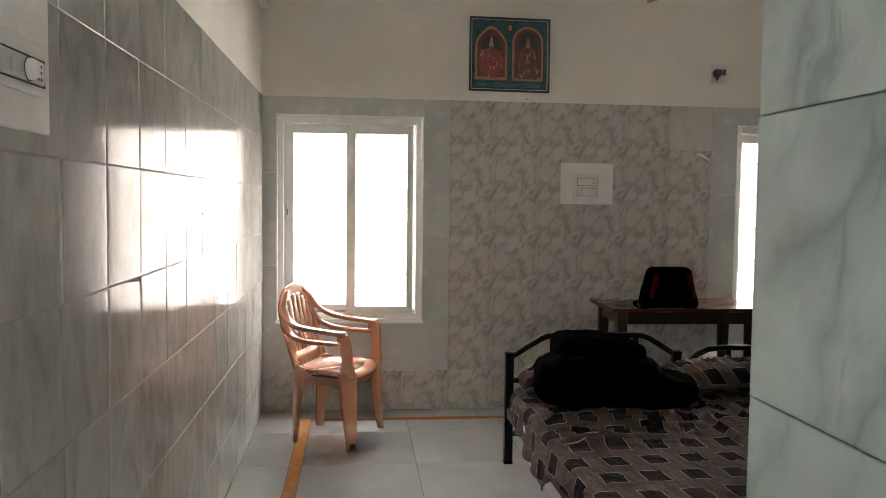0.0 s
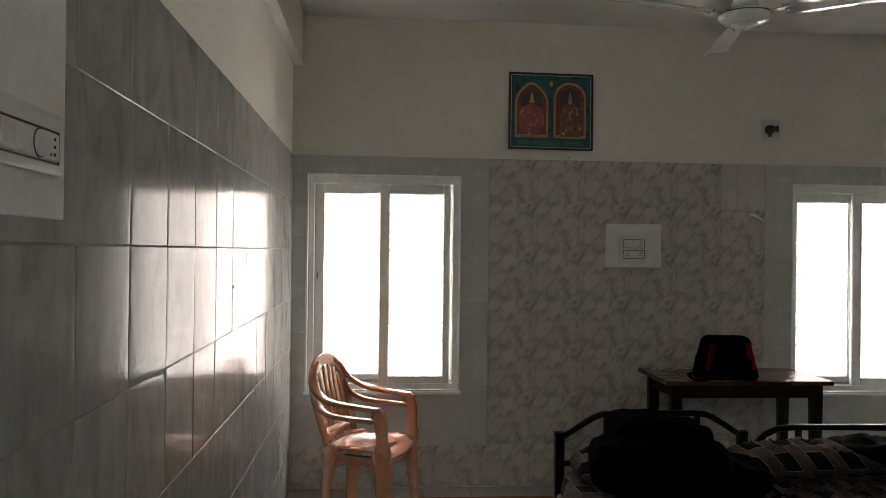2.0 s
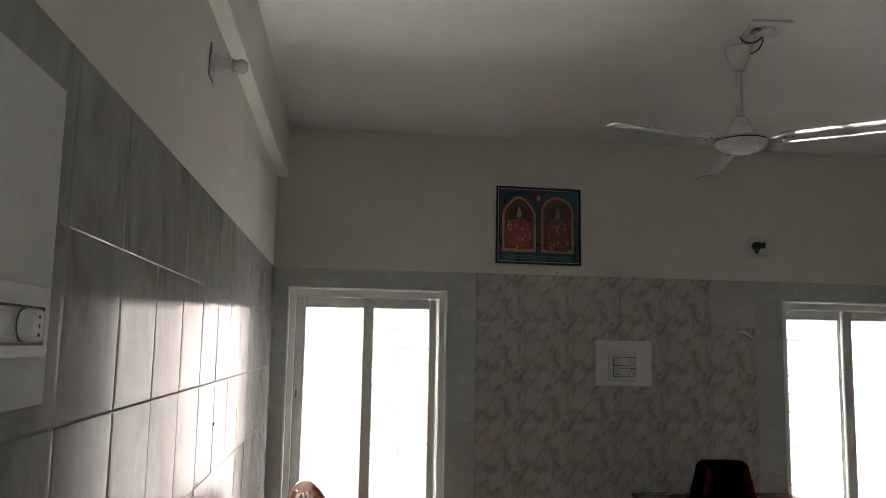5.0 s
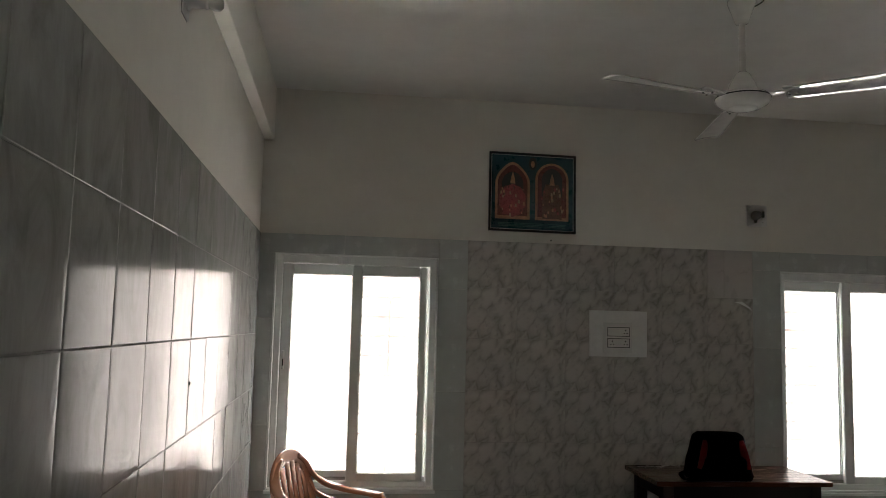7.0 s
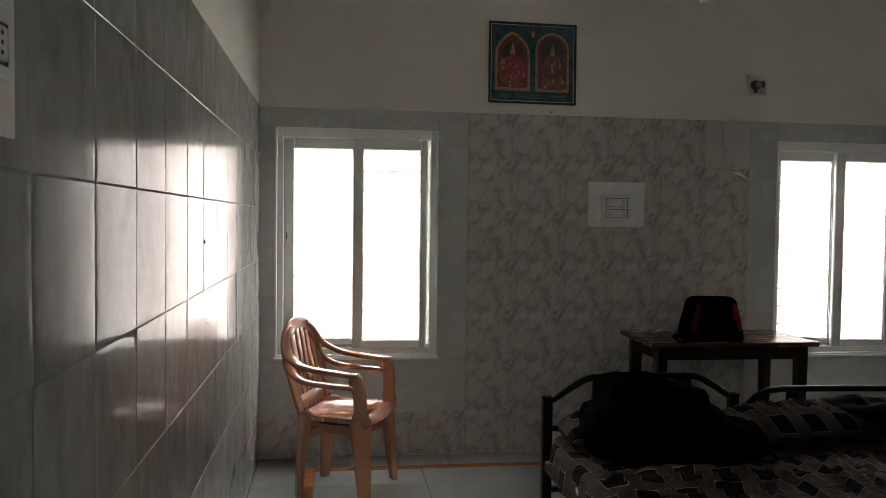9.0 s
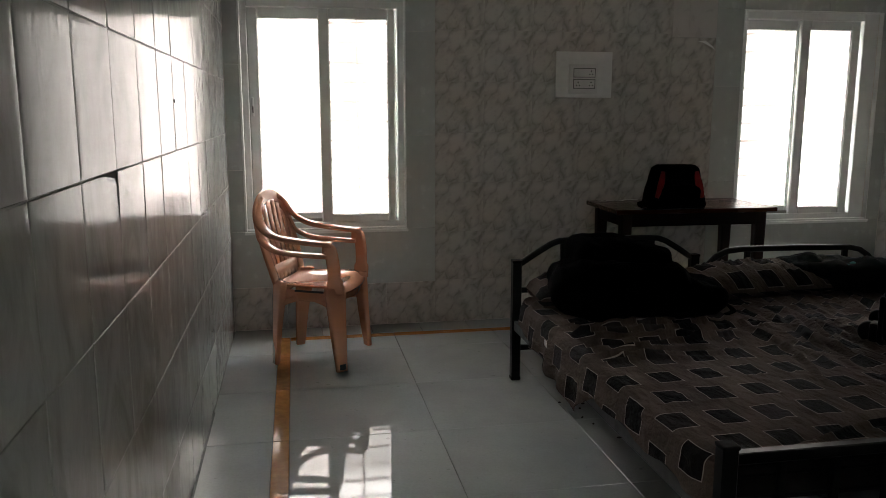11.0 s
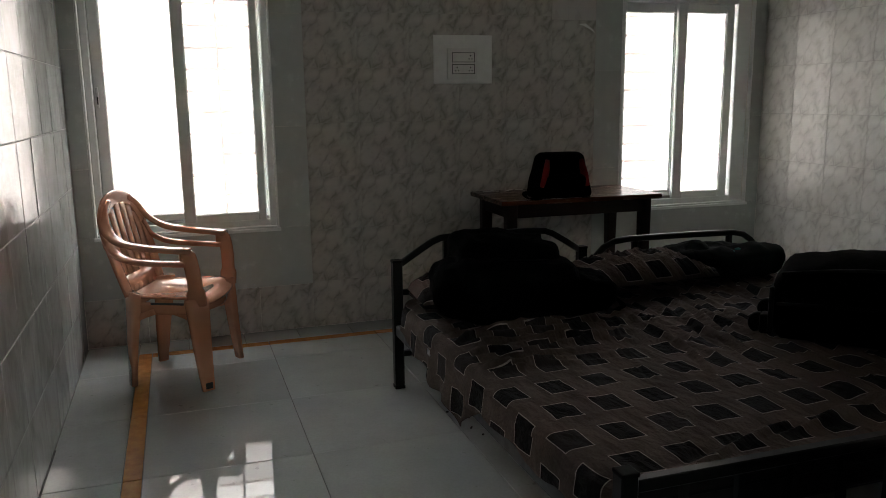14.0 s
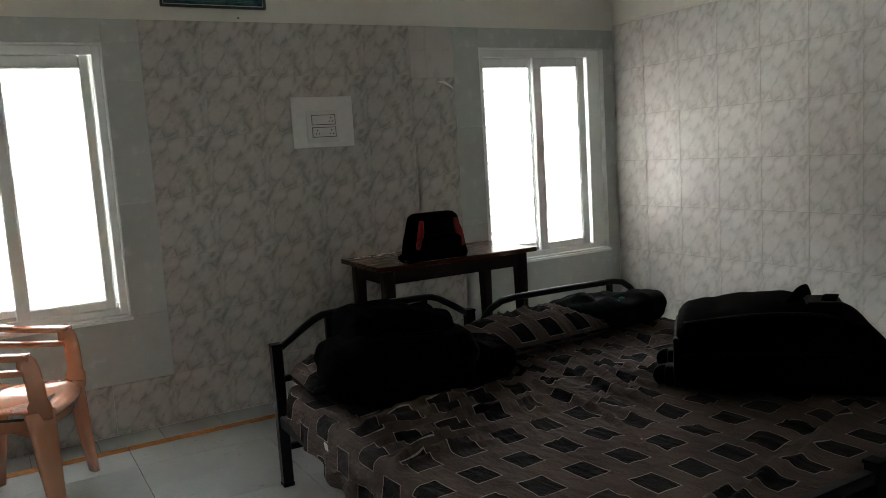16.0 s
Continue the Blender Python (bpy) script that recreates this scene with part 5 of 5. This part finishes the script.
# ---- litter under the bed ----
for k in range(14):
    rgk = random.Random(60 + k)
    bm = soft_lump((rgk.uniform(0.008, 0.028), rgk.uniform(0.006, 0.014), 0.006), k + 40.0, 0.8, 0.002, freq=60, n=12)
    ob = part("litter_flake", bm, M_LITTER, smooth=True)
    ob.matrix_world = pose(rgk.uniform(0.95, 1.2), rgk.uniform(3.45, 3.95), 0.0, 0, 0, rgk.uniform(0, 180))
    tagged(ob, "small dark dirt flake on the floor tiles", "litter", "dirt flakes")

ob = part("wall_plug", lathe(bmesh.new(), [(0.006, 0.0), (0.006, 0.003), (0.003, 0.004)], 12, pose(XL, 3.412, 1.347, 0, 90, 0)), M_LINE)
tagged(ob, "small dark plug in a tile joint", "wall plug")

ob = part("sheet_tag", boxed(-0.002, 0.002, -0.010, 0.010, -0.014, 0.014, bevel=0.001), M_PAPER)
ob.matrix_world = pose(0.79, 3.67, 0.37, 12, -10, 4)
tagged(ob, "small white cloth tag on the hanging sheet", "tag")


# ---- wall and floor tiles ----
rows = cuts(0.0, TOP, ROW0, TILE)
lay(wall_west, (XL - TH, 0, 0), (0, 1, 0), (0, 0, 1), cuts(D1, YB, 1.880, TILE), rows, M_STREAK, gap=0.0034, tip=0.0030, pillow=0.0004)
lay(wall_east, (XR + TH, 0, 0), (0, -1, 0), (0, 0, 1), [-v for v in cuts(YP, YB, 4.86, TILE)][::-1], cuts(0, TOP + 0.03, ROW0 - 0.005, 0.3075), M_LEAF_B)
lay(wall_south, (XP + TH, 0, 0), (0, -1, 0), (0, 0, 1), [-v for v in cuts(YD, YP, YP, 0.61)][::-1], cuts(0, TOP, 0.268, 0.31), M_GREEN)
lay(wall_south, (0, YP - TH, 0), (-1, 0, 0), (0, 0, 1), [-v for v in cuts(XP, XR, XP, TILE)][::-1], rows, M_STREAK)
wn_o, wu, wv = (0, YB + TH, 0), (1, 0, 0), (0, 0, 1)
P0, P1 = 0.640, 2.46
PC = P0 + 5 * TILE - 0.005
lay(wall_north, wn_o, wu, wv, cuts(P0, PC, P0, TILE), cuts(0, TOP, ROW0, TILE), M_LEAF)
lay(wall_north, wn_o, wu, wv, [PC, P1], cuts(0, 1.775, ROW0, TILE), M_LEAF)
lay(wall_north, wn_o, wu, wv, [PC, PC + 0.11, P1], [1.775, TOP], M_BEIGE)
lay(wall_north, wn_o, wu, wv, cuts(XL, P0, 0.03, TILE), [0, ROW0 - 0.008], M_LEAF)
lay(wall_north, wn_o, wu, wv, [XL, P0], [ROW0 - 0.008, W1[2] - 0.004], M_PALE)
lay(wall_north, wn_o, wu, wv, [XL, W1[0] - 0.004], cuts(W1[2] - 0.004, W1[3] + 0.004, 0.97, 0.61), M_PALE)
lay(wall_north, wn_o, wu, wv, [W1[1] + 0.004, P0], cuts(W1[2] - 0.004, W1[3] + 0.004, 1.17, 0.61), M_PALE)
lay(wall_north, wn_o, wu, wv, [XL, -0.1, W1[1] + 0.004, P0], [W1[3] + 0.004, TOP], M_PALE)
lay(wall_north, wn_o, wu, wv, [P1, XR], [0, W2[2] - 0.004], M_PALE)
lay(wall_north, wn_o, wu, wv, [P1, W2[0] - 0.004], cuts(W2[2] - 0.004, W2[3] + 0.004, 1.47, 0.61), M_PALE)
lay(wall_north, wn_o, wu, wv, [W2[1] + 0.004, XR], cuts(W2[2] - 0.004, W2[3] + 0.004, 1.17, 0.61), M_PALE)
lay(wall_north, wn_o, wu, wv, [P1, W2[0] - 0.004, 3.25, XR], [W2[3] + 0.004, TOP], M_PALE)

SX0, SX1, SY0, SY1 = -0.327, -0.260, 5.180, 5.247
fo, fu, fv = (0, 0, -TH), (1, 0, 0), (0, 1, 0)
xs, ys = cuts(SX1, XR, 0.348, 0.6), cuts(YP, SY0, 4.334, 0.598)
lay(floor, fo, fu, fv, xs, ys, M_FLOOR, gap=0.003, tip=0.0006)
lay(floor, fo, fu, fv, cuts(SX1, XP, 0.348, 0.6), cuts(YD - 0.2, YP, 4.334, 0.598), M_FLOOR, gap=0.003, tip=0.0006)
lay(floor, fo, fu, fv, [XL, SX0], cuts(YD - 0.2, YB, 4.334, 0.598), M_FLOOR, gap=0.003, tip=0.0006)
lay(floor, fo, fu, fv, cuts(SX0, XR, 0.348 + 0.18, 0.3), [SY1, YB], M_FLOOR, gap=0.003, tip=0.0006)
lay(floor, fo, fu, fv, [SX0, SX1], cuts(YD - 0.2, SY1, 4.334, 0.598), M_STRIP, gap=0.003)
lay(floor, fo, fu, fv, cuts(SX1, XR, 0.348, 0.6), [SY0, SY1], M_STRIP, gap=0.003)
